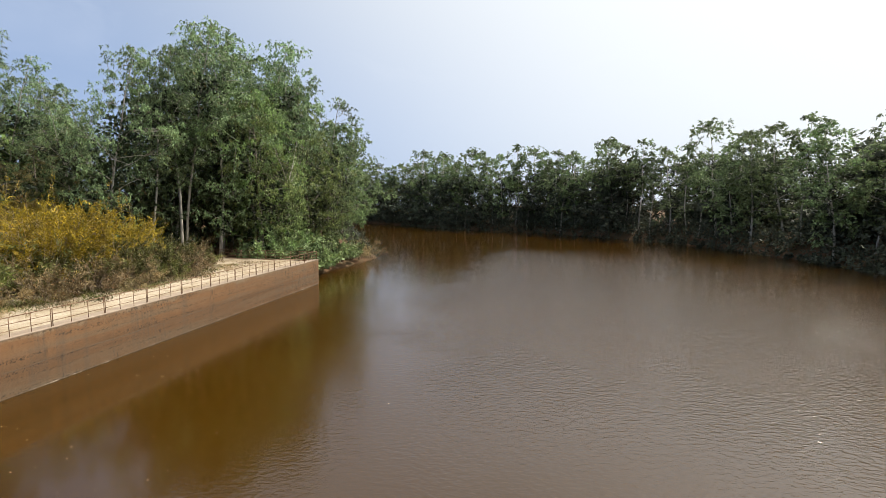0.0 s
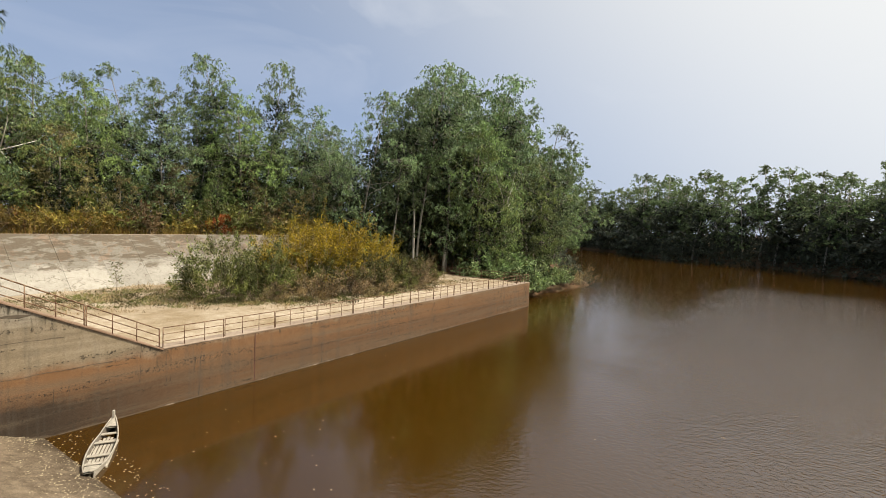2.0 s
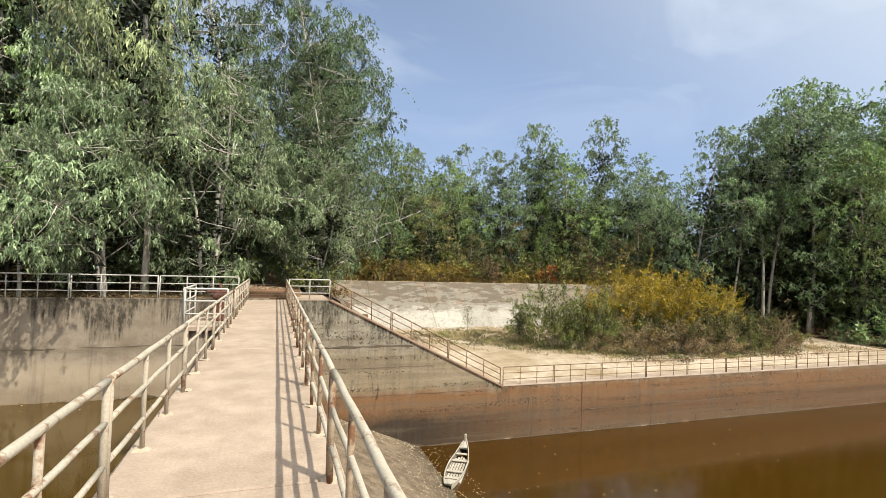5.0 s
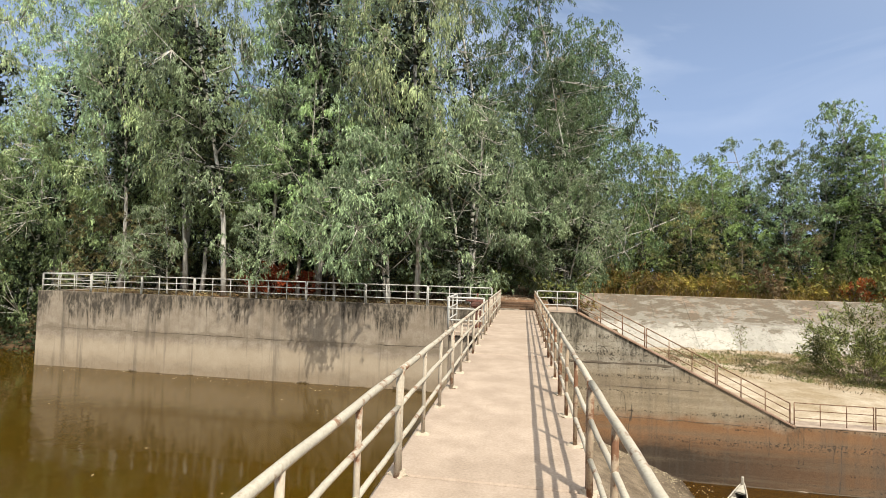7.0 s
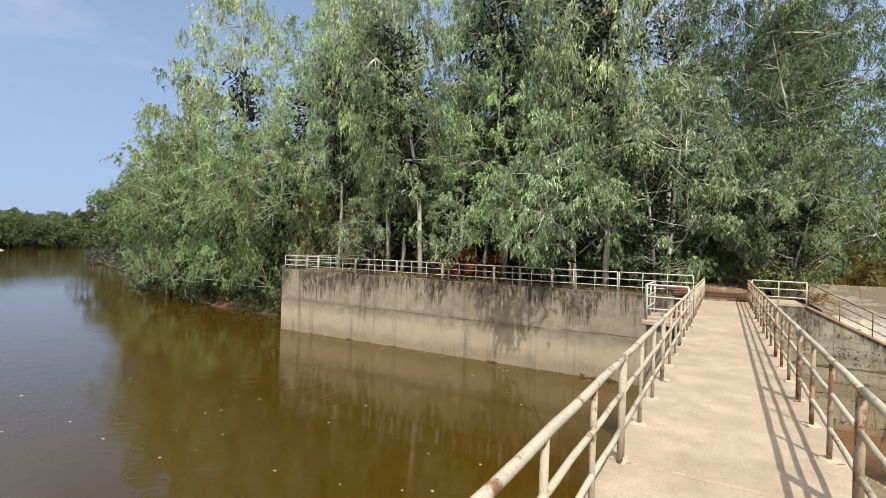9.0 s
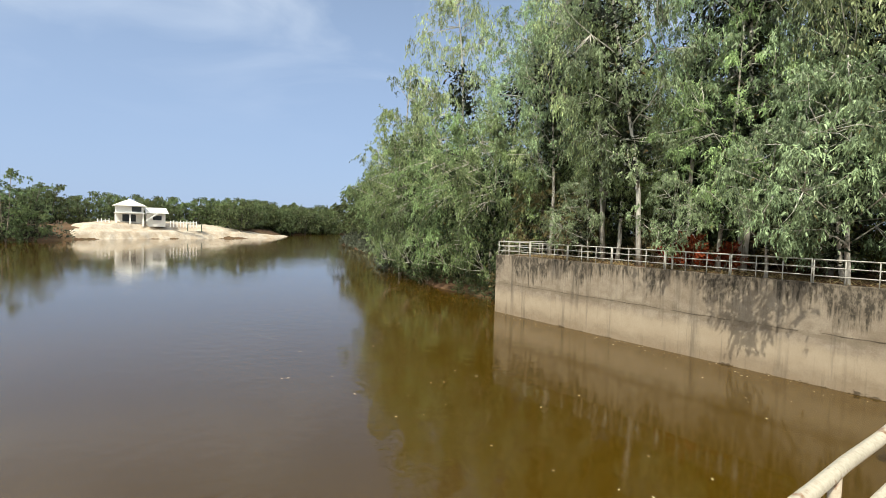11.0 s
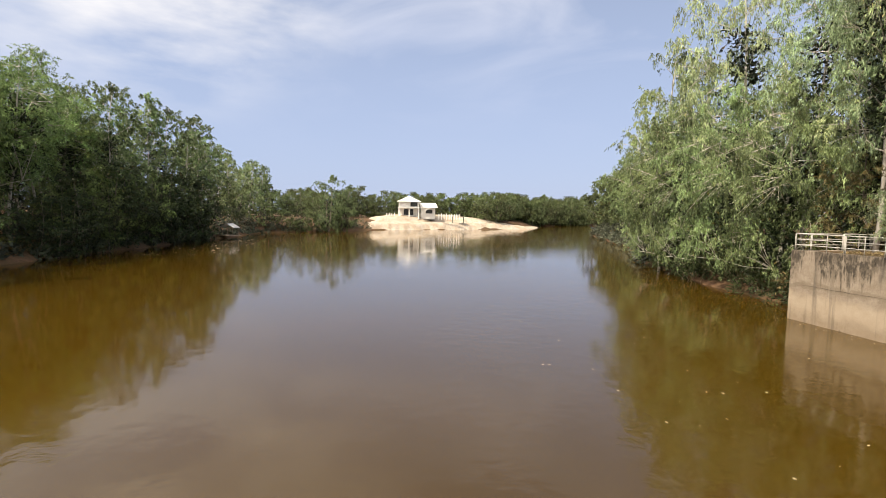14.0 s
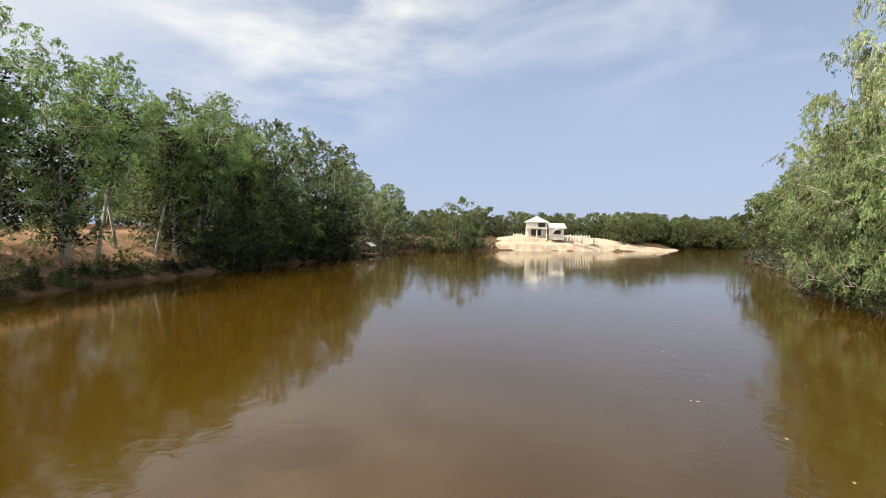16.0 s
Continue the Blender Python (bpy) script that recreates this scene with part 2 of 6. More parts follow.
def leaf_material(name, dark, light, dry=(0.16, 0.11, 0.03), dry_amount=0.06, through_light=0.22, gloss=0.5):
    m, n, l, b = nodes_of(name)
    rnd = n.new("ShaderNodeNewGeometry").outputs["Random Per Island"]
    ob = n.new("ShaderNodeObjectInfo").outputs["Random"]
    # soft noise darkens and lightens leaf patches, imitating shade and sun between clumps
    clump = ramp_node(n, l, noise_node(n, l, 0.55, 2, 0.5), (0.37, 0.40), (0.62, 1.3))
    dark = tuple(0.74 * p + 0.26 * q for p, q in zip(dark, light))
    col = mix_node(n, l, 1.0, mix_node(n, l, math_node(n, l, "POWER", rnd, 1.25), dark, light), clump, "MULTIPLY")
    col = mix_node(n, l, ramp_node(n, l, rnd, (1 - dry_amount, 0.0), (1.0, 0.9)), col, dry)
    hsv = n.new("ShaderNodeHueSaturation")
    vr = n.new("ShaderNodeMapRange")
    vr.inputs["To Min"].default_value, vr.inputs["To Max"].default_value = 0.74, 1.25
    hr = n.new("ShaderNodeMapRange")
    hr.inputs["To Min"].default_value, hr.inputs["To Max"].default_value = 0.485, 0.515
    l.new(ob, vr.inputs["Value"]), l.new(ob, hr.inputs["Value"])
    l.new(vr.outputs["Result"], hsv.inputs["Value"]), l.new(hr.outputs["Result"], hsv.inputs["Hue"])
    l.new(col, hsv.inputs["Color"])
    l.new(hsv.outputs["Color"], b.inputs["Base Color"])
    b.inputs["Roughness"].default_value = gloss
    b.inputs["Specular IOR Level"].default_value = 0.3
    tr = n.new("ShaderNodeBsdfTranslucent")
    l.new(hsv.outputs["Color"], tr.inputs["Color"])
    mx = n.new("ShaderNodeMixShader")
    mx.inputs["Fac"].default_value = through_light
    l.new(b.outputs["BSDF"], mx.inputs[1]), l.new(tr.outputs["BSDF"], mx.inputs[2])
    l.new(mx.outputs["Shader"], n["Material Output"].inputs["Surface"])
    return m


def bark(name, pale, grey, brown):
    m, n, l, b = nodes_of(name)
    co = n.new("ShaderNodeTexCoord").outputs["Object"]
    patch = noise_node(n, l, 1.3, 5, 0.6, stretch=(2.2, 2.2, 0.7), vec=co)
    strip = noise_node(n, l, 6.0, 4, 0.6, stretch=(3, 3, 0.25), vec=co)
    col = ramp_node(n, l, patch, (0.30, brown), (0.42, grey), (0.55, pale))
    col = mix_node(n, l, 0.45, col, ramp_node(n, l, strip, (0.3, 0.2), (0.7, 0.8)), "SOFT_LIGHT")
    l.new(col, b.inputs["Base Color"])
    b.inputs["Roughness"].default_value = 0.85
    bump_node(n, l, b, strip, 0.5, 0.03)
    return m


def water(name, mud, deep, ripple, scale, stretch, ior, rough=0.03, wave=0.08, calm=0.12, ruffled=()):
    m, n, l, b = nodes_of(name)
    geo = n.new("ShaderNodeNewGeometry").outputs["Position"]
    col = mix_node(n, l, ramp_node(n, l, noise_node(n, l, 0.06, 3, 0.5, vec=geo), (0.35, 0.0), (0.7, 1.0)), mud, deep)
    l.new(col, b.inputs["Base Color"])
    b.inputs["Roughness"].default_value = rough
    b.inputs["IOR"].default_value = ior
    b.inputs["Specular IOR Level"].default_value = 0.5
    small = noise_node(n, l, scale, 3, 0.55, stretch=stretch, vec=geo, distort=0.4)
    if ruffled:
        # a wind-ruffled stretch with wandering edges; ruffled: axis, where it is calm, where it is ruffled
        patch = 1.0
        wander = noise_node(n, l, 0.05, 4, 0.6, vec=geo)
        xyz = n.new("ShaderNodeSeparateXYZ")
        l.new(geo, xyz.inputs["Vector"])
        for axis_, still, stirred in ruffled:
            edge = n.new("ShaderNodeMapRange")
            edge.interpolation_type = "SMOOTHSTEP"
            for key, value in (("From Min", still), ("From Max", stirred), ("To Min", calm)):
                edge.inputs[key].default_value = value
            l.new(math_node(n, l, "MULTIPLY_ADD", wander, 26.0, math_node(n, l, "SUBTRACT", xyz.outputs[axis_], 13.0)), edge.inputs["Value"])
            patch = math_node(n, l, "MULTIPLY", edge.outputs["Result"], patch)
        l.new(math_node(n, l, "MULTIPLY_ADD", patch, 0.55, 0.45), b.inputs["Specular IOR Level"])
    else:
        patch = ramp_node(n, l, noise_node(n, l, 0.045, 3, 0.5, vec=geo), (0.43, calm), (0.60, 1.0))
    bump_node(n, l, b, mix_node(n, l, 1.0, small, patch, "MULTIPLY"), ripple, wave)
    return m


def painted_pipe(name, paint, rust, amount):
    """Weathered paint on steel pipe, rust breaking through in patches."""
    m, n, l, b = nodes_of(name)
    geo = n.new("ShaderNodeNewGeometry").outputs["Position"]
    patch = noise_node(n, l, 5.0, 6, 0.7, vec=geo)
    fine = noise_node(n, l, 60.0, 4, 0.6, vec=geo)
    tone = mix_node(n, l, ramp_node(n, l, noise_node(n, l, 1.2, 4, 0.6, vec=geo), (0.35, 0.0), (0.7, 0.6)), paint, tuple(v * 0.62 for v in paint))
    col = mix_node(n, l, ramp_node(n, l, patch, (amount, 0.0), (amount + 0.09, 1.0)), tone, rust)
    col = mix_node(n, l, 0.4, col, ramp_node(n, l, fine, (0.3, 0.2), (0.7, 0.8)), "SOFT_LIGHT")
    l.new(col, b.inputs["Base Color"])
    b.inputs["Roughness"].default_value = 0.74
    b.inputs["Specular IOR Level"].default_value = 0.3
    bump_node(n, l, b, mix_node(n, l, 0.5, patch, fine), 0.35, 0.006)
    return m


def plain(name, col, rough=0.7, grain=9.0, vary=0.4):
    m, n, l, b = nodes_of(name)
    co = n.new("ShaderNodeTexCoord").outputs["Object"]
    g = mix_node(n, l, 0.5, noise_node(n, l, grain, 5, 0.6, vec=co), noise_node(n, l, grain * 6, 3, 0.6, vec=co))
    c = mix_node(n, l, ramp_node(n, l, g, (0.3, 0.0), (0.7, 1.0)), tuple(v * (1 - vary) for v in col), tuple(min(1, v * (1 + vary * 0.5)) for v in col))
    l.new(c, b.inputs["Base Color"])
    b.inputs["Roughness"].default_value = rough
    bump_node(n, l, b, g, 0.25, 0.01)
    return m


M_DECK = concrete("deck_concrete", (0.42, 0.328, 0.257), (0.325, 0.25, 0.193), (0.255, 0.19, 0.14), stain_amount=0.65, relief=0.2, grit=0.25)
M_WALL = concrete("bank_wall_concrete", (0.335, 0.278, 0.217), (0.245, 0.196, 0.147), (0.19, 0.143, 0.10), streaks=0.65, stain_amount=0.55, grit=0.22, relief=0.22,
                  bands=((-2.15, -1.75, 0.12, (0.15, 0.115, 0.08), 0.45), (-3.6, -2.2, 0.4, (0.43, 0.345, 0.25), 0.65), (-7.0, -2.95, 0.7, (0.27, 0.20, 0.13), 0.6), (-7.0, -3.90, 0.06, (0.05, 0.036, 0.022), 0.85)),
                  drips=(-26, 0.04, 0, 0.04, 0.7, (0.036, 0.03, 0.023), 0.70))
M_WALL_DOWN = concrete("weir_wall_concrete", (0.375, 0.335, 0.27), (0.25, 0.215, 0.165), (0.22, 0.175, 0.115), streaks=0.45, strata=0.55, grit=0.5, relief=0.6,
                       bands=((-4.7, -2.0, 0.7, (0.30, 0.22, 0.13), 0.55), (-9.5, -4.0, 0.5, (0.20, 0.096, 0.039), 0.9), (-9.5, -5.0, 0.7, (0.035, 0.027, 0.02), 0.92, 7.0, 14.0), (-9.5, -6.8, 0.06, (0.30, 0.235, 0.165), 0.2)),
                       drips=(RAMP_W, -0.02, RAMP_E, TERRACE, 0.7, (0.045, 0.038, 0.028), 0.78))
M_RAMP = concrete("dusty_ramp_concrete", (0.34, 0.235, 0.165), (0.24, 0.155, 0.105), (0.17, 0.105, 0.068), stain_amount=0.7, relief=0.4)


def slab_material():
    """Old cast slabs: pale and dusty low down, grey lichen and rusty breaks towards the top."""
    m, n, l, b = nodes_of("slope_slab_concrete")
    geo = n.new("ShaderNodeNewGeometry").outputs["Position"]
    rnd = n.new("ShaderNodeObjectInfo").outputs["Random"]
    mid, fine = noise_node(n, l, 1.6, 6, 0.68, vec=geo), noise_node(n, l, 30.0, 4, 0.6, vec=geo)
    wide = noise_node(n, l, 0.5, 5, 0.62, stretch=(0.7, 1.6, 1.6), vec=geo)
    z = n.new("ShaderNodeSeparateXYZ")
    l.new(geo, z.inputs["Vector"])
    high = n.new("ShaderNodeMapRange")
    for key, value in (("From Min", -3.5), ("From Max", -1.9), ("To Min", -0.26), ("To Max", 0.30)):
        high.inputs[key].default_value = value
    l.new(z.outputs["Z"], high.inputs["Value"])
    col = mix_node(n, l, ramp_node(n, l, mid, (0.35, 0.0), (0.65, 1.0)), (0.335, 0.31, 0.27), (0.41, 0.38, 0.335))
    tone = n.new("ShaderNodeMapRange")
    tone.inputs["To Min"].default_value, tone.inputs["To Max"].default_value = 0.82, 1.1
    l.new(rnd, tone.inputs["Value"])
    col = mix_node(n, l, 1.0, col, tone.outputs["Result"], "MULTIPLY")
    lichen = math_node(n, l, "ADD", math_node(n, l, "ADD", high.outputs["Result"], wide), math_node(n, l, "MULTIPLY_ADD", rnd, 0.12, -0.06))
    lichen = math_node(n, l, "MULTIPLY_ADD", mid, 0.7, math_node(n, l, "SUBTRACT", lichen, 0.35))
    col = mix_node(n, l, ramp_node(n, l, lichen, (0.48, 0.0), (0.66, 0.85)), col, (0.19, 0.17, 0.14))
    rusty = math_node(n, l, "ADD", noise_node(n, l, 0.8, 6, 0.75, vec=geo, distort=1.2), math_node(n, l, "MULTIPLY", high.outputs["Result"], 0.25))
    col = mix_node(n, l, ramp_node(n, l, rusty, (0.59, 0.0), (0.65, 0.6)), col, (0.25, 0.165, 0.115))
    worn = math_node(n, l, "ADD", noise_node(n, l, 0.9, 7, 0.72, stretch=(0.6, 1.5, 1.5), vec=geo, distort=0.5), math_node(n, l, "MULTIPLY", high.outputs["Result"], 0.35))
    col = mix_node(n, l, ramp_node(n, l, worn, (0.56, 0.0), (0.62, 0.8)), col, (0.115, 0.088, 0.062))
    crack = noise_node(n, l, 0.7, 3, 0.6, vec=geo, distort=0.6)
    col = mix_node(n, l, ramp_node(n, l, crack, (0.490, 0.0), (0.498, 0.7), (0.502, 0.7), (0.510, 0.0)), col, (0.12, 0.10, 0.075))
    col = mix_node(n, l, 0.5, col, ramp_node(n, l, fine, (0.3, 0.2), (0.72, 0.85)), "SOFT_LIGHT")
    l.new(col, b.inputs["Base Color"])
    b.inputs["Roughness"].default_value = 0.92
    b.inputs["Specular IOR Level"].default_value = 0.2
    bump_node(n, l, b, mix_node(n, l, 0.5, fine, mid), 0.5, 0.03)
    return m


M_SLAB = slab_material()
M_APRON = concrete("apron_concrete", (0.225, 0.172, 0.12), (0.115, 0.085, 0.056), (0.075, 0.053, 0.034), relief=1.0, grit=0.9, stain_amount=0.8, cracks=0.6,
                   bands=((-9.0, -6.55, 0.35, (0.045, 0.03, 0.018), 0.8),))
M_SAND = soil("terrace_sand", (0.50, 0.42, 0.325), (0.36, 0.285, 0.205), (0.25, 0.185, 0.11))
M_PALE_SAND = soil("pale_sand", (0.54, 0.475, 0.395), (0.43, 0.365, 0.29), (0.37, 0.29, 0.21), scale=0.8)
M_RED_EARTH = soil("red_bank_earth", (0.43, 0.275, 0.19), (0.30, 0.18, 0.115), (0.17, 0.105, 0.068), scale=0.9)
M_SOIL = soil("red_soil", (0.15, 0.085, 0.05), (0.10, 0.06, 0.034), (0.075, 0.055, 0.028))
M_PATH = soil("path_dirt", (0.27, 0.155, 0.092), (0.165, 0.095, 0.056), (0.10, 0.062, 0.036), scale=1.6)
M_STEP = soil("dark_step_earth", (0.15, 0.088, 0.055), (0.085, 0.05, 0.03), (0.055, 0.034, 0.02), scale=2.5)
M_UP = water("calm_muddy_water", (0.058, 0.032, 0.0025), (0.048, 0.027, 0.0025), 0.16, 1.5, (1, 1, 1), 1.55, 0.07)
M_DOWN = water("rippled_muddy_water", (0.046, 0.0205, 0.0015), (0.038, 0.017, 0.0012), 1.0, 4.2, (1.3, 0.8, 1), 1.56, 0.09, 0.07, 0.13, (("Y", 12.0, 3.0), ("X", 112.0, 76.0), ("Y", -50.0, -36.0), ("X", 6.0, 34.0)))
M_PIPE = painted_pipe("old_cream_paint", (0.455, 0.405, 0.325), (0.19, 0.095, 0.05), 0.55)
M_POST = painted_pipe("rusting_post_paint", (0.36, 0.275, 0.19), (0.15, 0.07, 0.035), 0.47)
M_POST_PALE = painted_pipe("cream_post_paint", (0.43, 0.365, 0.285), (0.19, 0.09, 0.045), 0.53)
M_PIPE_BANK = painted_pipe("grey_white_paint", (0.50, 0.48, 0.44), (0.20, 0.10, 0.06), 0.62)
M_PIPE_RUST = painted_pipe("rusty_pipe", (0.30, 0.19, 0.12), (0.11, 0.05, 0.025), 0.45)
M_EUC = leaf_material("eucalyptus_leaf", (0.018, 0.042, 0.016), (0.47, 0.60, 0.33), through_light=0.13, gloss=0.42)
M_EUC_B = leaf_material("bright_olive_leaf", (0.038, 0.064, 0.024), (0.55, 0.625, 0.32), dry=(0.40, 0.32, 0.15), dry_amount=0.07, through_light=0.13)
M_EUC_Y = leaf_material("yellow_green_leaf", (0.028, 0.055, 0.018), (0.43, 0.55, 0.24), through_light=0.14)
M_MID = leaf_material("grove_leaf", (0.022, 0.048, 0.018), (0.34, 0.46, 0.215), through_light=0.2)
M_TAWNY = leaf_material("tawny_leaf", (0.08, 0.072, 0.028), (0.34, 0.29, 0.125), through_light=0.3)
# darker copy of the eucalyptus leaf for the trees beside the path
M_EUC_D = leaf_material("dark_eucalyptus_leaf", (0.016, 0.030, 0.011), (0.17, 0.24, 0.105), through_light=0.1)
M_EUC_W = leaf_material("waterside_leaf", (0.020, 0.044, 0.014), (0.35, 0.46, 0.20), through_light=0.13)
# lighter, more see-through copy of the grove leaf: sunlight put into its colour
M_SUNNY = leaf_material("sun_brightened_leaf", (0.024, 0.058, 0.016), (0.38, 0.54, 0.20), through_light=0.36)
M_MID_Y = leaf_material("fresh_grove_leaf", (0.03, 0.06, 0.018), (0.36, 0.46, 0.15), through_light=0.24)
M_FAR = leaf_material("bank_tree_leaf", (0.045, 0.078, 0.032), (0.32, 0.42, 0.19), through_light=0.52)
# near-black leaf: the shade inside the crowns put into its colour
M_INNER = leaf_material("inner_shade_leaf", (0.009, 0.016, 0.006), (0.03, 0.045, 0.018), through_light=0.1)
M_WOOD = leaf_material("distant_wood_leaf", (0.05, 0.075, 0.03), (0.26, 0.32, 0.14), through_light=0.4)
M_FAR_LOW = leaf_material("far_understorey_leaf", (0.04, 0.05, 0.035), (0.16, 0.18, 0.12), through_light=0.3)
M_BUSH = leaf_material("shrub_leaf", (0.03, 0.042, 0.011), (0.29, 0.325, 0.095))
M_YELLOW = leaf_material("yellow_blossom_leaf", (0.08, 0.08, 0.02), (0.61, 0.42, 0.034), dry_amount=0.04)
M_OCHRE = leaf_material("ochre_weed_leaf", (0.11, 0.10, 0.022), (0.46, 0.35, 0.085), dry=(0.34, 0.13, 0.04), dry_amount=0.14)
M_OLIVE = leaf_material("olive_leaf", (0.042, 0.05, 0.014), (0.22, 0.22, 0.068))
M_DRY = leaf_material("dry_brown_leaf", (0.09, 0.065, 0.03), (0.44, 0.34, 0.17), dry=(0.30, 0.14, 0.05), dry_amount=0.08)
M_RED = leaf_material("red_leaf", (0.22, 0.04, 0.015), (0.40, 0.09, 0.03), dry=(0.2, 0.1, 0.03))
# dark brush leaf; on shrubs beneath the trees it stands for canopy shade
M_BRUSH = leaf_material("brush_leaf", (0.022, 0.036, 0.013), (0.085, 0.11, 0.042))
# thicket leaf coloured dark to stand for the shade deep in the grove
M_DARK = leaf_material("shade_thicket_leaf", (0.02, 0.034, 0.012), (0.07, 0.095, 0.036))
M_BARK = bark("eucalyptus_bark", (0.58, 0.545, 0.49), (0.42, 0.38, 0.33), (0.25, 0.20, 0.16))
M_BARK_G = bark("grey_bark", (0.36, 0.33, 0.29), (0.26, 0.23, 0.20), (0.16, 0.13, 0.11))
M_BARK_D = bark("dark_bark", (0.26, 0.22, 0.18), (0.17, 0.14, 0.11), (0.10, 0.08, 0.06))
M_TWIG = plain("dry_twig", (0.36, 0.285, 0.21), 0.9)
M_BOAT = plain("weathered_boat_wood", (0.43, 0.385, 0.32), 0.9, 9.0, 0.55)
M_BOAT_IN = plain("grey_boat_planks", (0.17, 0.142, 0.112), 0.9, 8.0, 0.5)
M_IRON = painted_pipe("rusted_cast_iron", (0.13, 0.055, 0.04), (0.07, 0.035, 0.025), 0.5)
M_WHITE = plain("white_house_paint", (0.78, 0.77, 0.74), 0.8, 1.5, 0.08)
M_ROOF = plain("pale_roof_sheet", (0.74, 0.72, 0.67), 0.7, 2.0, 0.10)
M_GLASSY = plain("dark_window", (0.05, 0.055, 0.06), 0.2, 2.0, 0.2)
M_TIN = plain("pale_tin_sheet", (0.62, 0.62, 0.60), 0.5, 2.0, 0.15)
M_CRACK = plain("dark_joint", (0.11, 0.085, 0.06), 0.95, 5.0, 0.5)
M_GREEN = plain("dark_green_paint", (0.05, 0.09, 0.06), 0.6)
M_STRAW = leaf_material("straw_blade", (0.28, 0.20, 0.10), (0.46, 0.36, 0.20), dry_amount=0.02)
M_FLECK = plain("pale_floating_leaf", (0.50, 0.42, 0.28), 0.8)
M_MORTAR = plain("crumbling_mortar", (0.44, 0.36, 0.27), 0.95, 14.0, 0.35)


# ---- mesh helpers ----
def mesh_of(name, verts, faces, material, smooth=False):
    me = bpy.data.meshes.new(name)
    me.from_pydata([tuple(v) for v in verts], [], faces)
    me.materials.append(material)
    if smooth:
        me.polygons.foreach_set("use_smooth", [True] * len(me.polygons))
    me.update()
    return me


def part(name, data, material=None, parent=None, label=""):
    """Links a mesh, or a bmesh made into one, as one object under its thing."""
    if isinstance(data, bmesh.types.BMesh):
        me = bpy.data.meshes.new(name)
        data.to_mesh(me)
        data.free()
        me.materials.append(material)
        data = me
    ob = new(name, data)
    if parent:
        ob.parent = parent
    return tagged(ob, label)


def thing(name, label, category, group="", kind=""):
    return tagged(new(name), label, category, group, kind)


def add_box(bm, lo, hi, bevel=0.0, m=None):
    v = bmesh.ops.create_cube(bm, size=1.0)["verts"]
    lo, hi = Vector(lo), Vector(hi)
    for p in v:
        p.co = Vector([(a + b) / 2 + c * (b - a) for a, b, c in zip(lo, hi, p.co)])
    if bevel:
        e = list({e for p in v for e in p.link_edges})
        r = bmesh.ops.bevel(bm, geom=e, offset=bevel, segments=1, affect="EDGES")
        v = list({*(p for p in v if p.is_valid), *r["verts"]})
    if m is not None:
        bmesh.ops.transform(bm, matrix=m, verts=v)
    return v


def box(lo, hi, bevel=0.0):
    bm = bmesh.new()
    add_box(bm, lo, hi, bevel)
    return bm


def tube_arrays(path, radii, sides=6):
    """Vertices and faces of a tapered tube along a path, its end closed."""
    path = [Vector(p) for p in path]
    vs, fs = [], []
    for i, p in enumerate(path):
        d = (path[min(i + 1, len(path) - 1)] - path[max(i - 1, 0)]).normalized()
        a = d.cross(Vector((0.31, 0.95, 0.07))).normalized()
        b = d.cross(a)
        for k in range(sides):
            t = 2 * math.pi * k / sides
            vs.append(p + (a * math.cos(t) + b * math.sin(t)) * radii[i])
    for i in range(len(path) - 1):
        for k in range(sides):
            k2 = (k + 1) % sides
            fs.append((i * sides + k, i * sides + k2, (i + 1) * sides + k2, (i + 1) * sides + k))
    fs.append(tuple(range(sides))[::-1])
    fs.append(tuple(range((len(path) - 1) * sides, len(path) * sides)))
    return vs, fs


def tubes_mesh(name, tubes, material, sides=6):
    vs, fs = [], []
    for path, radii in tubes:
        v, f = tube_arrays(path, radii, sides)
        fs += [tuple(i + len(vs) for i in q) for q in f]
        vs += v
    return mesh_of(name, vs, fs, material, True)


def prism(profile, y0, y1, bevel=0.0):
    """A profile in x and z pushed from y0 to y1."""
    bm = bmesh.new()
    a = [bm.verts.new((x, y0, z)) for x, z in profile]
    b = [bm.verts.new((x, y1, z)) for x, z in profile]
    k = len(profile)
    bm.faces.new(a)
    bm.faces.new(b[::-1])
    for i in range(k):
        bm.faces.new((a[(i + 1) % k], a[i], b[i], b[(i + 1) % k]))
    bmesh.ops.recalc_face_normals(bm, faces=bm.faces)
    if bevel:
        bmesh.ops.bevel(bm, geom=list(bm.edges), offset=bevel, segments=1, affect="EDGES")
    return bm


# ---- ground and water ----
UP_SHORE = [(0, 26.5), (-25.2, 26.5), (-26.6, 25.2), (-30, 27.4), (-36, 27.3), (-45, 29.4), (-58, 32.5), (-82, 44.5), (-141, 63), (-200, 102), (-285, 142),
            (-300, 124), (-245, 78), (-192, 60), (-181, 36), (-173, 20), (-165, 5), (-160, -3), (-143, -16), (-130, -30), (-96, -32.5), (-86, -33), (-51, -37), (-32, -36.5), (0, -38)]
DOWN_SHORE = [(0, 26.5), (50.2, 26.5), (51.6, 26.0), (60, 27), (77, 24.8), (84, 29), (110, 42), (160, 63), (192, 88), (215, 130),
              (250, 125), (238, 92), (202, 54), (171, 28), (158, -1), (120, -32.5), (90, -42), (73, -44), (40, -43), (0, -38)]


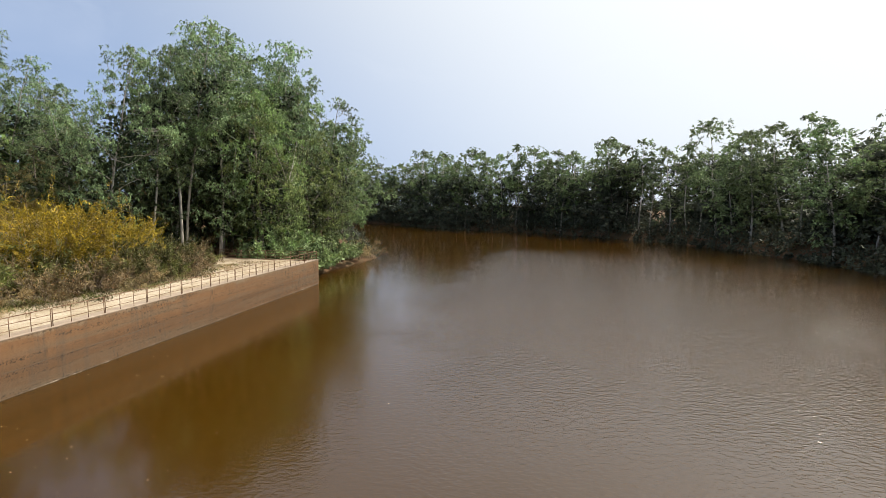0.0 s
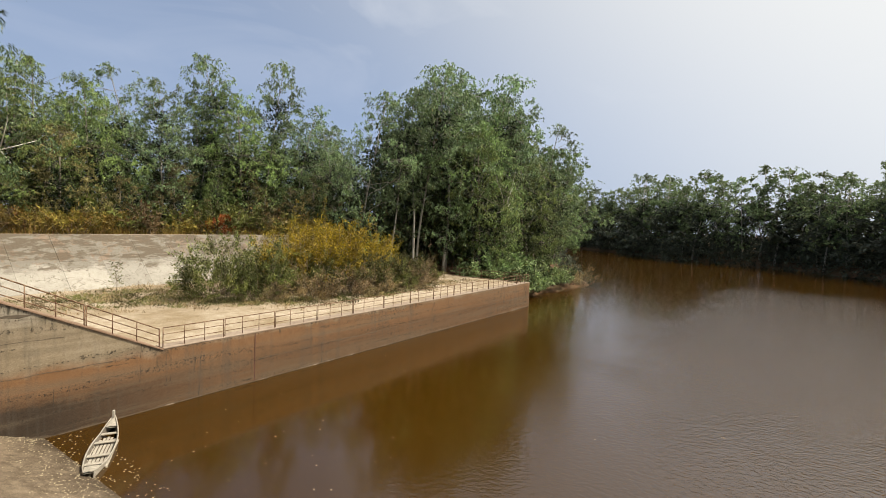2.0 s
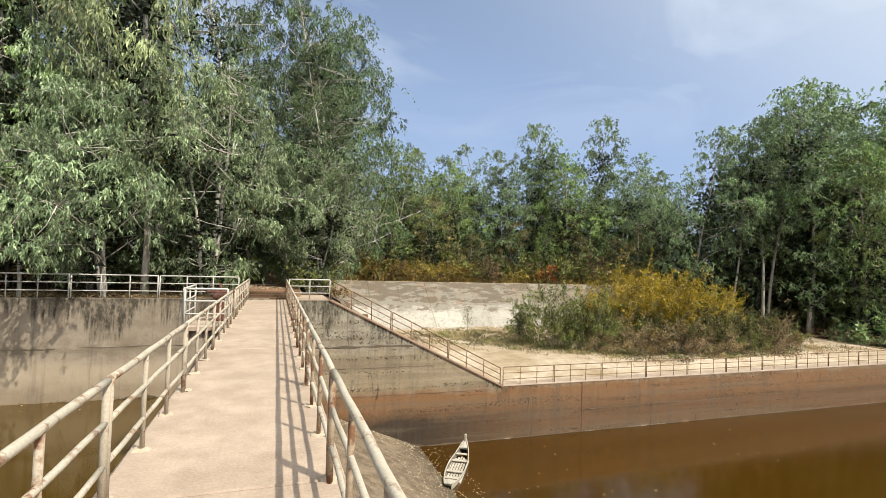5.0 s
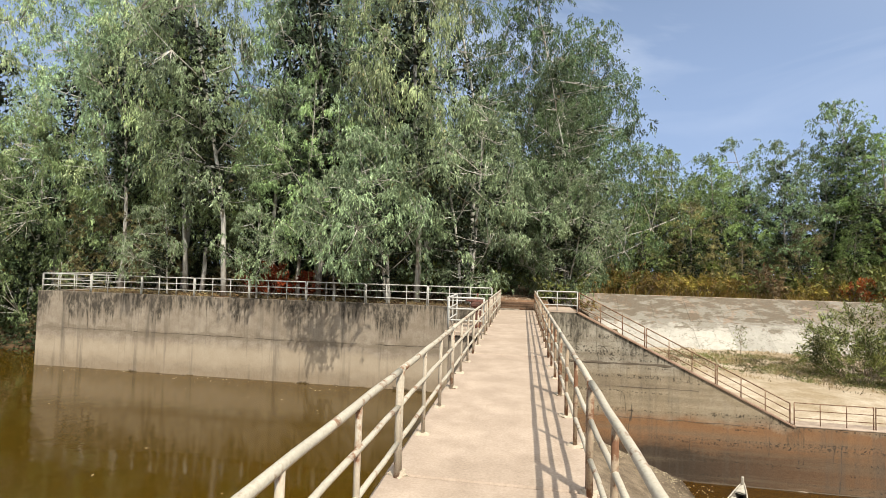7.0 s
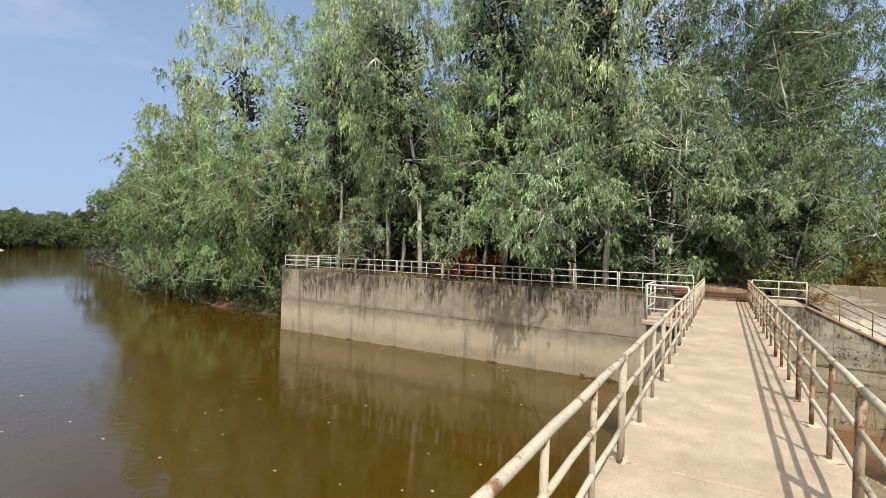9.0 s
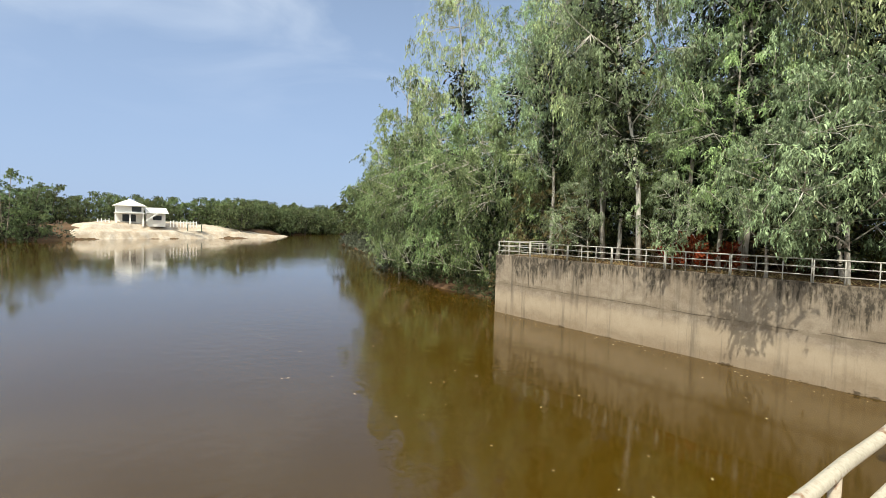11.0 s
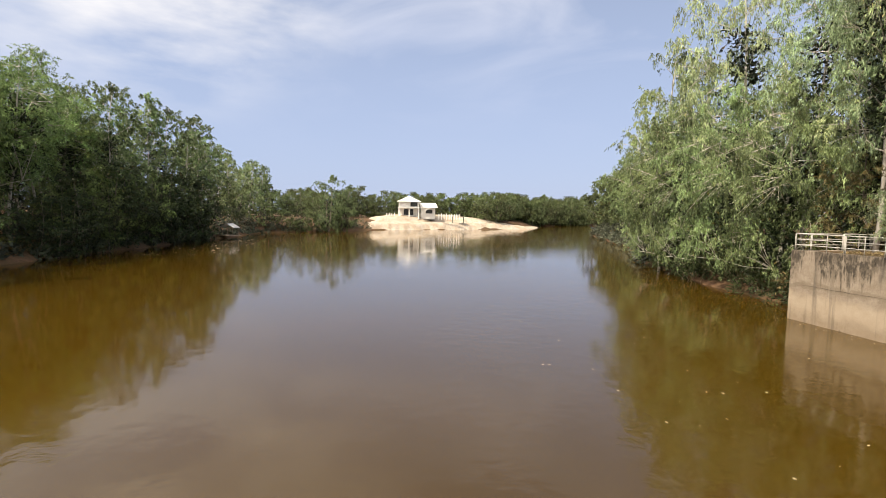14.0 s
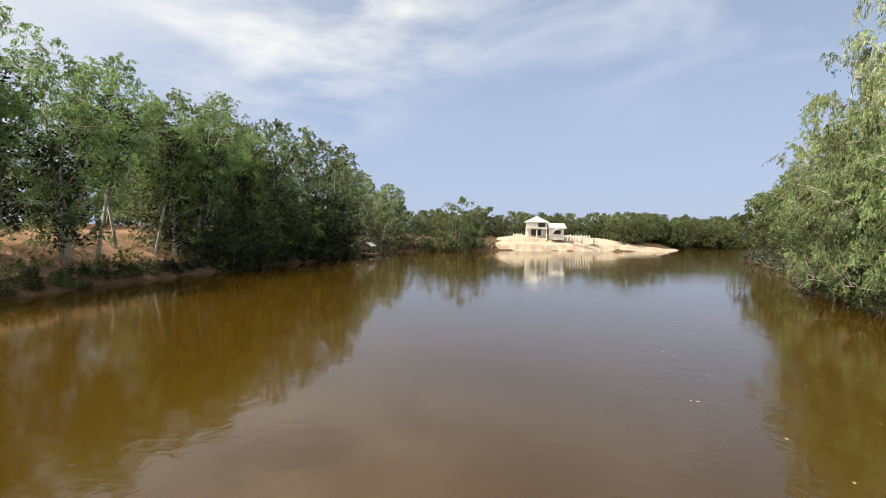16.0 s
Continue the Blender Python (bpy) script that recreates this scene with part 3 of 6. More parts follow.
def shore_distance(px, py, poly):
    """Distance to the shore line, negative over the water."""
    best = np.full(px.shape, 1e9)
    inside = np.zeros(px.shape, bool)
    for (ax, ay), (bx, by) in zip(poly, poly[1:] + poly[:1]):
        dx, dy = bx - ax, by - ay
        t = np.clip(((px - ax) * dx + (py - ay) * dy) / (dx * dx + dy * dy), 0, 1)
        best = np.minimum(best, np.hypot(px - ax - t * dx, py - ay - t * dy))
        if ay != by:
            cross = ((ay > py) != (by > py)) & (px < (bx - ax) * (py - ay) / (by - ay) + ax)
            inside ^= cross
    return np.where(inside, -best, best)


def wobble(x, y, s, a):
    return a * (np.sin(x * s + 1.3 * np.sin(y * s * 0.7)) + np.sin(y * s * 1.3 + 1.7 * np.sin(x * s * 0.6 + 1)) + 0.6 * np.sin(x * s * 2.9 + y * s * 2.3)) / 2.6


def ground_height(x, y):
    x, y = np.asarray(x, float), np.asarray(y, float)
    du, dd = shore_distance(x, y, UP_SHORE), shore_distance(x, y, DOWN_SHORE)

    def bank(d, level, rise, run):
        d = d + wobble(x, y, 0.9, 0.5) + wobble(x, y, 0.23, 0.8)
        return level + np.where(d > 0, rise * (1 - np.exp(-np.maximum(d, 0) / run)), np.maximum(d * 0.45, -1.8)) + wobble(x, y, 0.5, 0.10) * (d > 1)

    zu = bank(du, UP_WATER, 3.5, 5.0)
    zd = bank(dd, DOWN_WATER, np.where(y > 20, 3.2, 4.6), 6.5)
    z = np.where(x < 0, zu, zd)
    far = np.clip((np.abs(x) - 30) / 60, 0, 1)
    z = np.where((y > 23.55) & (x > WALL_W + 0.2) & (x < RAMP_W), 0.0, z)
    # terrace basin: slopes down from the west and from the north to the sand
    north = np.clip((50.2 - y) / 4.9, 0, 1)
    west = np.clip((x - 3.4) / 6.6, 0, 1)
    basin = -0.35 - (4.15 - 0.0) * np.minimum(north, west)
    z = np.where((y > 23.55) & (x >= RAMP_W) & (x < WALL_E - 0.2) & (y < 50.3), basin - 0.12, z)
    z = np.where((y >= 50.3) & (x >= RAMP_W) & (x < 62), -0.3 + wobble(x, y, 0.4, 0.08), z)
    z = np.where((y > 40) & (x >= WALL_E - 0.2) & (x < 62), np.minimum(-0.35, z + (y - 40) * 0.4), z)
    z = np.where((y < -40.5) & (np.abs(x) < 14), -0.2, z)
    z = z + 1.7 * np.clip((-40.2 - y) / 6.5, 0, 1) * np.clip((-x - 12) / 8, 0, 1) * np.clip((150 + x) / 30, 0, 1)
    blend = np.clip((np.where(x < 0, du, dd) - 60) / 200, 0, 1) * far
    return z * (1 - blend) + blend * (-0.5 + wobble(x, y, 0.012, 1.2))


def axis_lines(fine_lo, fine_hi, step, keys):
    a = list(np.arange(fine_lo, fine_hi + 0.01, step)) + list(keys)
    d, lo, hi = step, fine_lo, fine_hi
    while hi < 2600:
        d *= 1.13
        lo, hi = lo - d, hi + d
        a += [lo, hi]
    return np.unique(np.round(a, 3))


gx = axis_lines(-100, 110, 1.4, (WALL_W + 0.1, WALL_W + 0.3, RAMP_W - 0.02, RAMP_W + 0.02, 3.4, 10.0, WALL_E - 0.3, WALL_E - 0.1))
gy = axis_lines(-56, 70, 1.2, (23.45, 23.65, 45.3, 50.2, 50.4))
gxx, gyy = np.meshgrid(gx, gy)
gzz = ground_height(gxx, gyy)
nx, ny = len(gx), len(gy)
quads = [(j * nx + i, j * nx + i + 1, (j + 1) * nx + i + 1, (j + 1) * nx + i) for j in range(ny - 1) for i in range(nx - 1)]
ground = new("ground", mesh_of("ground", np.stack([gxx.ravel(), gyy.ravel(), gzz.ravel()], 1).tolist(), quads, M_SOIL, True))
tagged(ground, "reddish brown forest soil with leaf litter along the banks", "ground", kind="structure")


def sheet(name, x0, x1, y0, y1, z, material, label, category):
    me = mesh_of(name, [(x0, y0, z), (x1, y0, z), (x1, y1, z), (x0, y1, z)], [(0, 1, 2, 3)], material)
    return tagged(new(name, me), label, category, kind="structure")


sheet("water_upstream", -420, -0.35, -60, 200, UP_WATER, M_UP, "calm brown muddy river water above the weir", "water")
sheet("water_downstream", 0.6, 420, -70, 200, DOWN_WATER, M_DOWN, "rippled brown muddy river water below the weir", "water")


def patch(name, x0, x1, y0, y1, step, height, material, label, category, edge=None):
    """A relief sheet laid on the ground; edge(x, y) > 0 keeps a cell."""
    xs, ys = np.arange(x0, x1 + step * 0.5, step), np.arange(y0, y1 + step * 0.5, step)
    X, Y = np.meshgrid(xs, ys)
    Z = height(X, Y)
    fs = []
    for j in range(len(ys) - 1):
        for i in range(len(xs) - 1):
            if edge is None or edge(xs[i] + step / 2, ys[j] + step / 2) > 0:
                k = j * len(xs) + i
                fs.append((k, k + 1, k + len(xs) + 1, k + len(xs)))
    return tagged(new(name, mesh_of(name, np.stack([X.ravel(), Y.ravel(), Z.ravel()], 1).tolist(), fs, material, True)), label, category, kind="structure")


def sand_height(x, y):
    return -4.42 + wobble(x, y, 1.1, 0.04) + wobble(x, y, 0.4, 0.06) + 0.10 * np.clip((y - 24.5) / 8, 0, 1)


patch("terrace_sand", 9.3, 50.1, 23.7, 46.2, 0.6, sand_height, M_SAND,
      "pale dry sand of the walled terrace", "sand")
patch("dirt_path", -1.6, 1.4, 23.85, 120, 0.5, lambda x, y: 0.03 + 0.28 * np.clip((y - 25.1) / 0.8, 0, 1) + wobble(x, y, 1.5, 0.03) - 0.02 * np.abs(x) ** 2 + 0.0 * y, M_PATH,
      "reddish dirt path that leads from the bridge into the trees", "path")
patch("shore_track", -140, -12, -50, -37.9, 0.9, lambda x, y: ground_height(x, y) + 0.05 + wobble(x, y, 1.7, 0.05), M_RED_EARTH,
      "sunlit red earth bank and track behind the trees", "path")
SPIT = [(-218, 72), (-190, 59), (-181, 38), (-172.5, 21), (-164, 6), (-160, -4), (-176, -12), (-205, 0), (-216, 30), (-226, 60)]


def spit_height(x, y):
    d = -shore_distance(x, y, SPIT) + wobble(x, y, 0.8, 0.6) + wobble(x, y, 2.3, 0.35)
    low_end = np.clip((58 - y) / 34, 0.12, 1) * np.clip((y + 14) / 12, 0.4, 1)
    bench = 2.6 * np.clip(d / 2.2, 0, 1) ** 0.7 + 0.4 * np.clip((d - 2.2) / 4, 0, 1)
    upper = (1.5 * np.clip((d - 6.2 + wobble(x, y, 0.5, 1.2)) / 1.6, 0, 1) + 1.0 * np.clip((d - 8) / 7, 0, 1)) * low_end
    bench = bench * np.clip((78 - y) / 40, 0.35, 1)
    return UP_WATER - 0.3 + bench + upper + wobble(x, y, 0.9, 0.12) + wobble(x, y, 2.1, 0.10) * (d > 1)


patch("sand_bank", -228, -157, -14, 75, 0.6, spit_height, M_PALE_SAND, "bright bare sand bank under the white house", "sand bank")


# ---- bridge, weir and walls ----
def panel_mesh(length, height, slope=0.0, r_top=0.028, r_mid=0.022, r_post=0.023, inner=2, mids=(0.60, 0.29)):
    """Meshes of a welded pipe railing panel that runs along x from 0: name, mesh pairs. slope: metres that it falls in a metre."""
    out = []
    g = 0.035

    def rail(z, r):
        n = 8
        return tubes_mesh("rail", [([(g + (length - 2 * g) * k / n, 0.004 * math.sin(k * 2.1 + z * 9), z - slope * (g + (length - 2 * g) * k / n)) for k in range(n + 1)], [r] * (n + 1))], MAT[0], 8)

    out.append(("top_rail", rail(height, r_top)))
    for z in mids:
        out.append(("mid_rail", rail(z * height / 0.9, r_mid)))
    for k in range(inner + 2):
        x = g + (length - 2 * g) * k / (inner + 1)
        r = r_post * (1.15 if k in (0, inner + 1) else 0.95)
        out.append(("post", tubes_mesh("post", [([(x, 0, -0.03 - slope * x), (x, 0.003, 0.4 - slope * x), (x, 0, height - slope * x)], [r, r, r])], MAT[1], 8)))
    return out


MAT = [M_PIPE, M_POST]


def railing(first, label, group, material, length, height, slope=0.0, posts=None, **kw):
    MAT[0], MAT[1] = material, posts or material
    ob = thing("railing_panel", label, "railing", group)
    for name, me in panel_mesh(length, height, slope, **kw):
        part(name, me, None, ob)
    ob.matrix_basis = first
    return ob


BAY = 3.15
DECK_W, DECK_E = -0.98, 0.84
rail_east = railing(pose(0.70, 4.94, 0, 0, 0, 90), "rust-flecked cream pipe railing panel on the footbridge", "footbridge railing", M_PIPE, BAY, 0.88, posts=M_POST)
rail_west = railing(pose(-0.86, 4.94, 0, 0, 0, 90), "cream pipe railing panel with peeling paint on the footbridge", "footbridge railing", M_PIPE, BAY, 0.88, posts=M_POST_PALE)
for k in range(-14, 6):
    if k:
        copy_thing(rail_east, pose(0.70, 4.94 + BAY * k, 0, 0, 0, 90))
    if k not in (0, 3):
        copy_thing(rail_west, pose(-0.86, 4.94 + BAY * k, 0, 0, 0, 90))
railing(pose(-0.86, 14.39, 0, 0, 0, 90), "short cream pipe railing panel before the hoist platform", "footbridge railing", M_PIPE, 0.75, 0.88, posts=M_POST_PALE, inner=0)
railing(pose(-0.86, 16.25, 0, 0, 0, 90), "short cream pipe railing panel after the hoist platform", "footbridge railing", M_PIPE, 1.29, 0.88, posts=M_POST_PALE, inner=1)

# deck slabs with open joints
y0 = -39.0
k = 0
while y0 < 23.7:
    y1 = min(y0 + 6.28, 23.72)
    bm = box((DECK_W, y0 + 0.013, -0.24), (DECK_E, y1 - 0.013, 0.0), 0.014)
    deck = part("bridge_deck", bm, M_DECK)
    tagged(deck, "worn beige concrete footbridge deck slab", "bridge deck", "bridge deck", "structure")
    y0 = y1

for k, y in enumerate([-36 + 6.28 * j for j in range(10)]):
    ob = part("bridge_pier", box((-0.8, y - 0.25, -9), (0.7, y + 0.25, -0.25), 0.03), M_WALL)
    tagged(ob, "grey concrete pier under the footbridge", "pier", "bridge piers", "structure")

weir = part("weir", prism([(-1.2, -9), (-1.2, -4.6), (-0.4, -4.05), (0.3, -4.0), (1.0, -4.35), (3.9, -5.62), (7.05, -6.93), (9.0, -7.6), (9.0, -9)], -39.5, WALL_Y - 0.01), M_APRON)
tagged(weir, "sloping concrete weir apron with a damp gritty surface", "weir", kind="structure")


def joint_wall(name, profile, y0, y1, material, label, lines):
    """A cast wall with a proud strip of uneven mortar along each construction joint."""
    ob = part(name, prism(profile, y0, y1, 0.015), material)
    tagged(ob, label, "wall", kind="structure")
    rng = random.Random(len(name))
    for x0, x1, z, thick in lines:
        vs, fs = [], []
        n = int((x1 - x0) / 0.35)
        for i in range(n + 1):
            x = x0 + (x1 - x0) * i / n
            zz = z + rng.uniform(-0.02, 0.02)
            d = rng.uniform(0.004, 0.022)
            h = rng.uniform(0.004, 0.022) * thick
            vs += [(x, y0 + 0.01, zz - h), (x, y0 - d, zz - h * 0.4), (x, y0 - d * 0.6, zz + h * 0.4), (x, y0 + 0.01, zz + h)]
            if i:
                b = 4 * i
                fs += [(b - 4 + q, b + q, b + q + 1, b - 3 + q) for q in range(3)]
        part("mortar_joint", mesh_of("mortar_joint", vs, fs, M_CRACK), None, ob, "dark crumbling joint line")
    return ob


joint_wall("wall_west", [(WALL_W, -9), (WALL_W, 0.04), (-0.0, 0.04), (-0.0, -9)], WALL_Y, WALL_Y + 0.5, M_WALL,
           "weathered beige concrete bank wall with dark run-off stains", [(WALL_W + 0.9, -13.4, -1.88, 1), (-12.9, -7.6, -1.9, 0.7), (-6.9, -1.4, -1.86, 1.2)])
joint_wall("wall_east", [(0.02, -9), (0.02, -0.02), (RAMP_W, -0.02), (RAMP_E, TERRACE), (WALL_E, TERRACE), (WALL_E, -9)], WALL_Y, WALL_Y + 0.5, M_WALL_DOWN,
           "brown stained concrete wall along the ramp and terrace", [(0.9, 6.6, -2.12, 5.0), (1.1, 10.6, -4.4, 0.8), (16.2, 50, -5.75, 0.9), (2.0, 7.6, -3.1, 0.7)])
tagged(part("wall_return_west", box((WALL_W, WALL_Y + 0.502, -9), (WALL_W + 0.5, 34, 0.03), 0.015), M_WALL), "beige concrete return wall at the bank wall's end", "wall", kind="structure")
tagged(part("wall_return_east", box((WALL_E - 0.5, WALL_Y + 0.502, -9), (WALL_E, 36, TERRACE - 0.01), 0.015), M_WALL_DOWN), "brown concrete return wall at the terrace's end", "wall", kind="structure")
tagged(part("wall_toe", box((7.4, WALL_Y - 0.05, -7.2), (WALL_E - 0.02, WALL_Y - 0.003, DOWN_WATER + 0.028), 0.012), M_WALL), "pale concrete toe along the foot of the terrace wall", "edging", kind="structure")
# ramp slab: thin coping that oversails the wall
run, fall = RAMP_E - RAMP_W, -TERRACE
bm = prism([(RAMP_W - 0.05, -0.02), (RAMP_W - 0.05, 0.06), (RAMP_E + 0.1, TERRACE + 0.03), (RAMP_E + 0.1, TERRACE - 0.05)], WALL_Y - 0.06, WALL_Y + 1.9, 0.01)
tagged(part("ramp_slab", bm, M_RAMP), "reddish dusty concrete ramp slab descending to the terrace", "ramp", kind="structure")
tagged(part("landing_slab", box((0.86, WALL_Y - 0.015, -0.016), (RAMP_W - 0.06, WALL_Y + 3.0, 0.03), 0.008), M_DECK), "pale concrete landing between the bridge and the ramp", "landing", kind="structure")
tagged(part("terrace_edge", box((RAMP_E + 0.11, WALL_Y - 0.02, TERRACE + 0.003), (WALL_E, WALL_Y + 0.75, TERRACE + 0.06), 0.012), M_DECK), "pale concrete edge strip along the terrace wall", "edging", kind="structure")
tagged(part("wall_joint", box((15.93, WALL_Y - 0.012, -7.4), (15.99, WALL_Y + 0.02, TERRACE - 0.02), 0.004), M_IRON), "dark vertical expansion joint in the terrace wall", "joint", kind="structure")

for k in range(3):
    step = part("path_step", box((-0.95 - 0.12 * k, 23.76 + 0.52 * k, -0.1), (0.84 + 0.05 * k, 24.4 + 0.52 * k, 0.085 + 0.085 * k), 0.03), M_STEP)
    tagged(step, "worn dark earth step littered with leaves at the bridge's end", "step", "path steps", "structure")

# slope slabs, each panel its own piece
slope_n = tagged(new("slope_paving"), "cracked pale concrete slabs on the embankment slope", "slope paving", kind="structure")
rng = random.Random(4)
for i in range(16):
    x0 = 3.0 + i * 3.0
    for j in range(2):
        a, b = j / 2, (j + 1) / 2
        bm = bmesh.new()
        lift = [rng.uniform(0.0, 0.035) for _ in range(4)]
        p = []
        for (u, v), h in zip(((0.007, a + 0.0015), (2.993, a + 0.0015), (2.993, b - 0.0015), (0.007, b - 0.0015)), lift):
            p.append(Vector((x0 + u, 45.2 + 4.95 * v, -4.46 + 4.2 * v + 0.10 + h)))
        lo = [bm.verts.new(q - Vector((0, 0, 0.25))) for q in p]
        hi = [bm.verts.new(q) for q in p]
        bm.faces.new(hi)
        for q in range(4):
            bm.faces.new((lo[q], lo[(q + 1) % 4], hi[(q + 1) % 4], hi[q]))
        part("slab", bm, M_SLAB, slope_n)
slope_w = tagged(new("slope_paving_west"), "pale concrete slabs on the slope beside the ramp", "slope paving", kind="structure")
for i in range(7):
    for j in range(2):
        a, b = j / 2, (j + 1) / 2
        bm = bmesh.new()
        p = [Vector((3.3 + 6.7 * v, 25.4 + 3.4 * i + u, -0.33 - 4.15 * v + 0.10 + rng.uniform(0, 0.03))) for u, v in ((0.02, b - 0.005), (3.38, b - 0.005), (3.38, a + 0.005), (0.02, a + 0.005))]
        lo = [bm.verts.new(q - Vector((0, 0, 0.25))) for q in p]
        hi = [bm.verts.new(q) for q in p]
        bm.faces.new(hi)
        for q in range(4):
            bm.faces.new((lo[q], lo[(q + 1) % 4], hi[(q + 1) % 4], hi[q]))
        part("slab", bm, M_SLAB, slope_w)
tagged(part("slope_kerb", box((3.0, 50.16, -0.5), (51, 50.45, -0.13), 0.02), M_DECK), "concrete kerb along the top of the paved slope", "kerb", kind="structure")

# bank and terrace railings
bank = railing(pose(-25.45, WALL_Y + 0.1, 0.04), "pale pipe railing panel on the bank wall", "bank wall railing", M_PIPE_BANK, 3.03, 0.92)
for k in range(1, 8):
    copy_thing(bank, pose(-25.45 + 3.03 * k, WALL_Y + 0.1, 0.04))
for k in range(3):
    copy_thing(bank, pose(-25.45, WALL_Y + 0.14 + 3.03 * k, 0.04, 0, 0, 90))
railing(pose(0.78, WALL_Y + 0.1, 0.03), "pale pipe railing panel between bridge and ramp", "ramp railing", M_PIPE_BANK, RAMP_W - 0.78, 0.88, inner=1)
seg = run / 3
first = railing(pose(RAMP_W, WALL_Y + 0.1, 0.0), "sloping brown pipe railing panel beside the ramp", "ramp railing", M_PIPE_RUST, seg, 0.9, fall / run, r_top=0.026, r_mid=0.02, r_post=0.022)
for k in (1, 2):
    copy_thing(first, pose(RAMP_W + seg * k, WALL_Y + 0.1, -fall / 3 * k))
first = railing(pose(RAMP_E + 0.1, WALL_Y + 0.12, TERRACE + 0.05), "thin rusty pipe railing panel on the terrace wall", "terrace railing", M_PIPE_RUST, 2.98, 0.9, r_top=0.022, r_mid=0.017, r_post=0.019)
for k in range(1, 13):
    copy_thing(first, pose(RAMP_E + 0.1 + 2.99 * k, WALL_Y + 0.12, TERRACE + 0.05))
for k in range(4):
    copy_thing(first, pose(WALL_E - 0.15, WALL_Y + 0.15 + 2.99 * k, TERRACE + 0.0, 0, 0, 90))

# hoist platform on its pier
tagged(part("hoist_pier", box((-1.95, 14.9, -9), (-1.0, 16.9, -0.14), 0.03), M_WALL), "stained concrete pier beside the footbridge", "pier", kind="structure")
tagged(part("hoist_platform", box((-2.06, 14.78, -0.135), (-0.985, 17.0, 0.0), 0.02), M_DECK), "small concrete platform at the side of the footbridge", "platform", kind="structure")
railing(pose(-1.98, 14.86, 0), "pale pipe railing panel on the hoist platform", "platform railing", M_PIPE_BANK, 1.08, 0.95, inner=0)
railing(pose(-1.98, 14.9, 0, 0, 0, 90), "pale pipe railing panel on the hoist platform", "platform railing", M_PIPE_BANK, 2.0, 0.95, inner=1)
hoist = thing("gate_hoist", "rusty reddish brown sluice gate hoist with a handwheel", "gate hoist")
part("pedestal", box((-1.35, 15.75, 0.0), (-1.1, 16.05, 0.62), 0.03), M_IRON, hoist)
part("gearbox", box((-1.42, 15.68, 0.62), (-1.02, 16.12, 0.78), 0.05), M_IRON, hoist)
part("spindle", tubes_mesh("spindle", [([(-1.22, 15.9, 0.7), (-1.22, 15.9, 1.05)], [0.035, 0.03])], M_IRON, 8), None, hoist)
ring = [(-1.22 + 0.36 * math.cos(t * math.pi / 10), 15.9 + 0.36 * math.sin(t * math.pi / 10), 0.82) for t in range(21)]
wheel = part("handwheel", tubes_mesh("handwheel", [(ring, [0.02] * 21)], M_IRON, 6), None, hoist)
for a in range(3):
    c, s_ = 0.36 * math.cos(a * math.pi / 3), 0.36 * math.sin(a * math.pi / 3)
    part("spoke", tubes_mesh("spoke", [([(-1.22 - c, 15.9 - s_, 0.82), (-1.22 + c, 15.9 + s_, 0.82)], [0.014, 0.014])], M_IRON, 6), None, wheel)


# ---- plants ----
def leaves_mesh(name, origins, dirs, length, width, material, rng, spread=0.35):
    """Pointed leaves, one triangle each: broad near its stalk, pointing along dirs."""
    n = len(origins)
    d = dirs / np.linalg.norm(dirs, axis=1, keepdims=True)
    side = np.cross(d, rng.normal(size=(n, 3)))
    side /= np.linalg.norm(side, axis=1, keepdims=True) + 1e-9
    L = length * rng.uniform(1 - spread, 1 + spread, (n, 1))
    W = width * rng.uniform(0.7, 1.3, (n, 1)) * 0.5
    skew = d * L * rng.uniform(0.0, 0.3, (n, 1))
    v = np.stack([origins + side * W + skew, origins + d * L, origins - side * W], 1).reshape(-1, 3)
    me = bpy.data.meshes.new(name)
    me.vertices.add(3 * n)
    me.vertices.foreach_set("co", v.astype(np.float32).ravel())
    me.loops.add(3 * n)
    me.loops.foreach_set("vertex_index", np.arange(3 * n, dtype=np.int32))
    me.polygons.add(n)
    me.polygons.foreach_set("loop_start", np.arange(0, 3 * n, 3, dtype=np.int32))
    me.materials.append(material)
    me.update(calc_edges=True)
    return me


def bent(p, d, length, steps, rng, lift, jitter):
    """A wandering limb: its points."""
    pts = [np.array(p, float)]
    d = np.array(d, float)
    for k in range(steps):
        d = d / np.linalg.norm(d)
        pts.append(pts[-1] + d * length / steps)
        d = d + np.array([0, 0, lift]) + rng.normal(size=3) * jitter
    return pts


HEIGHT = {}


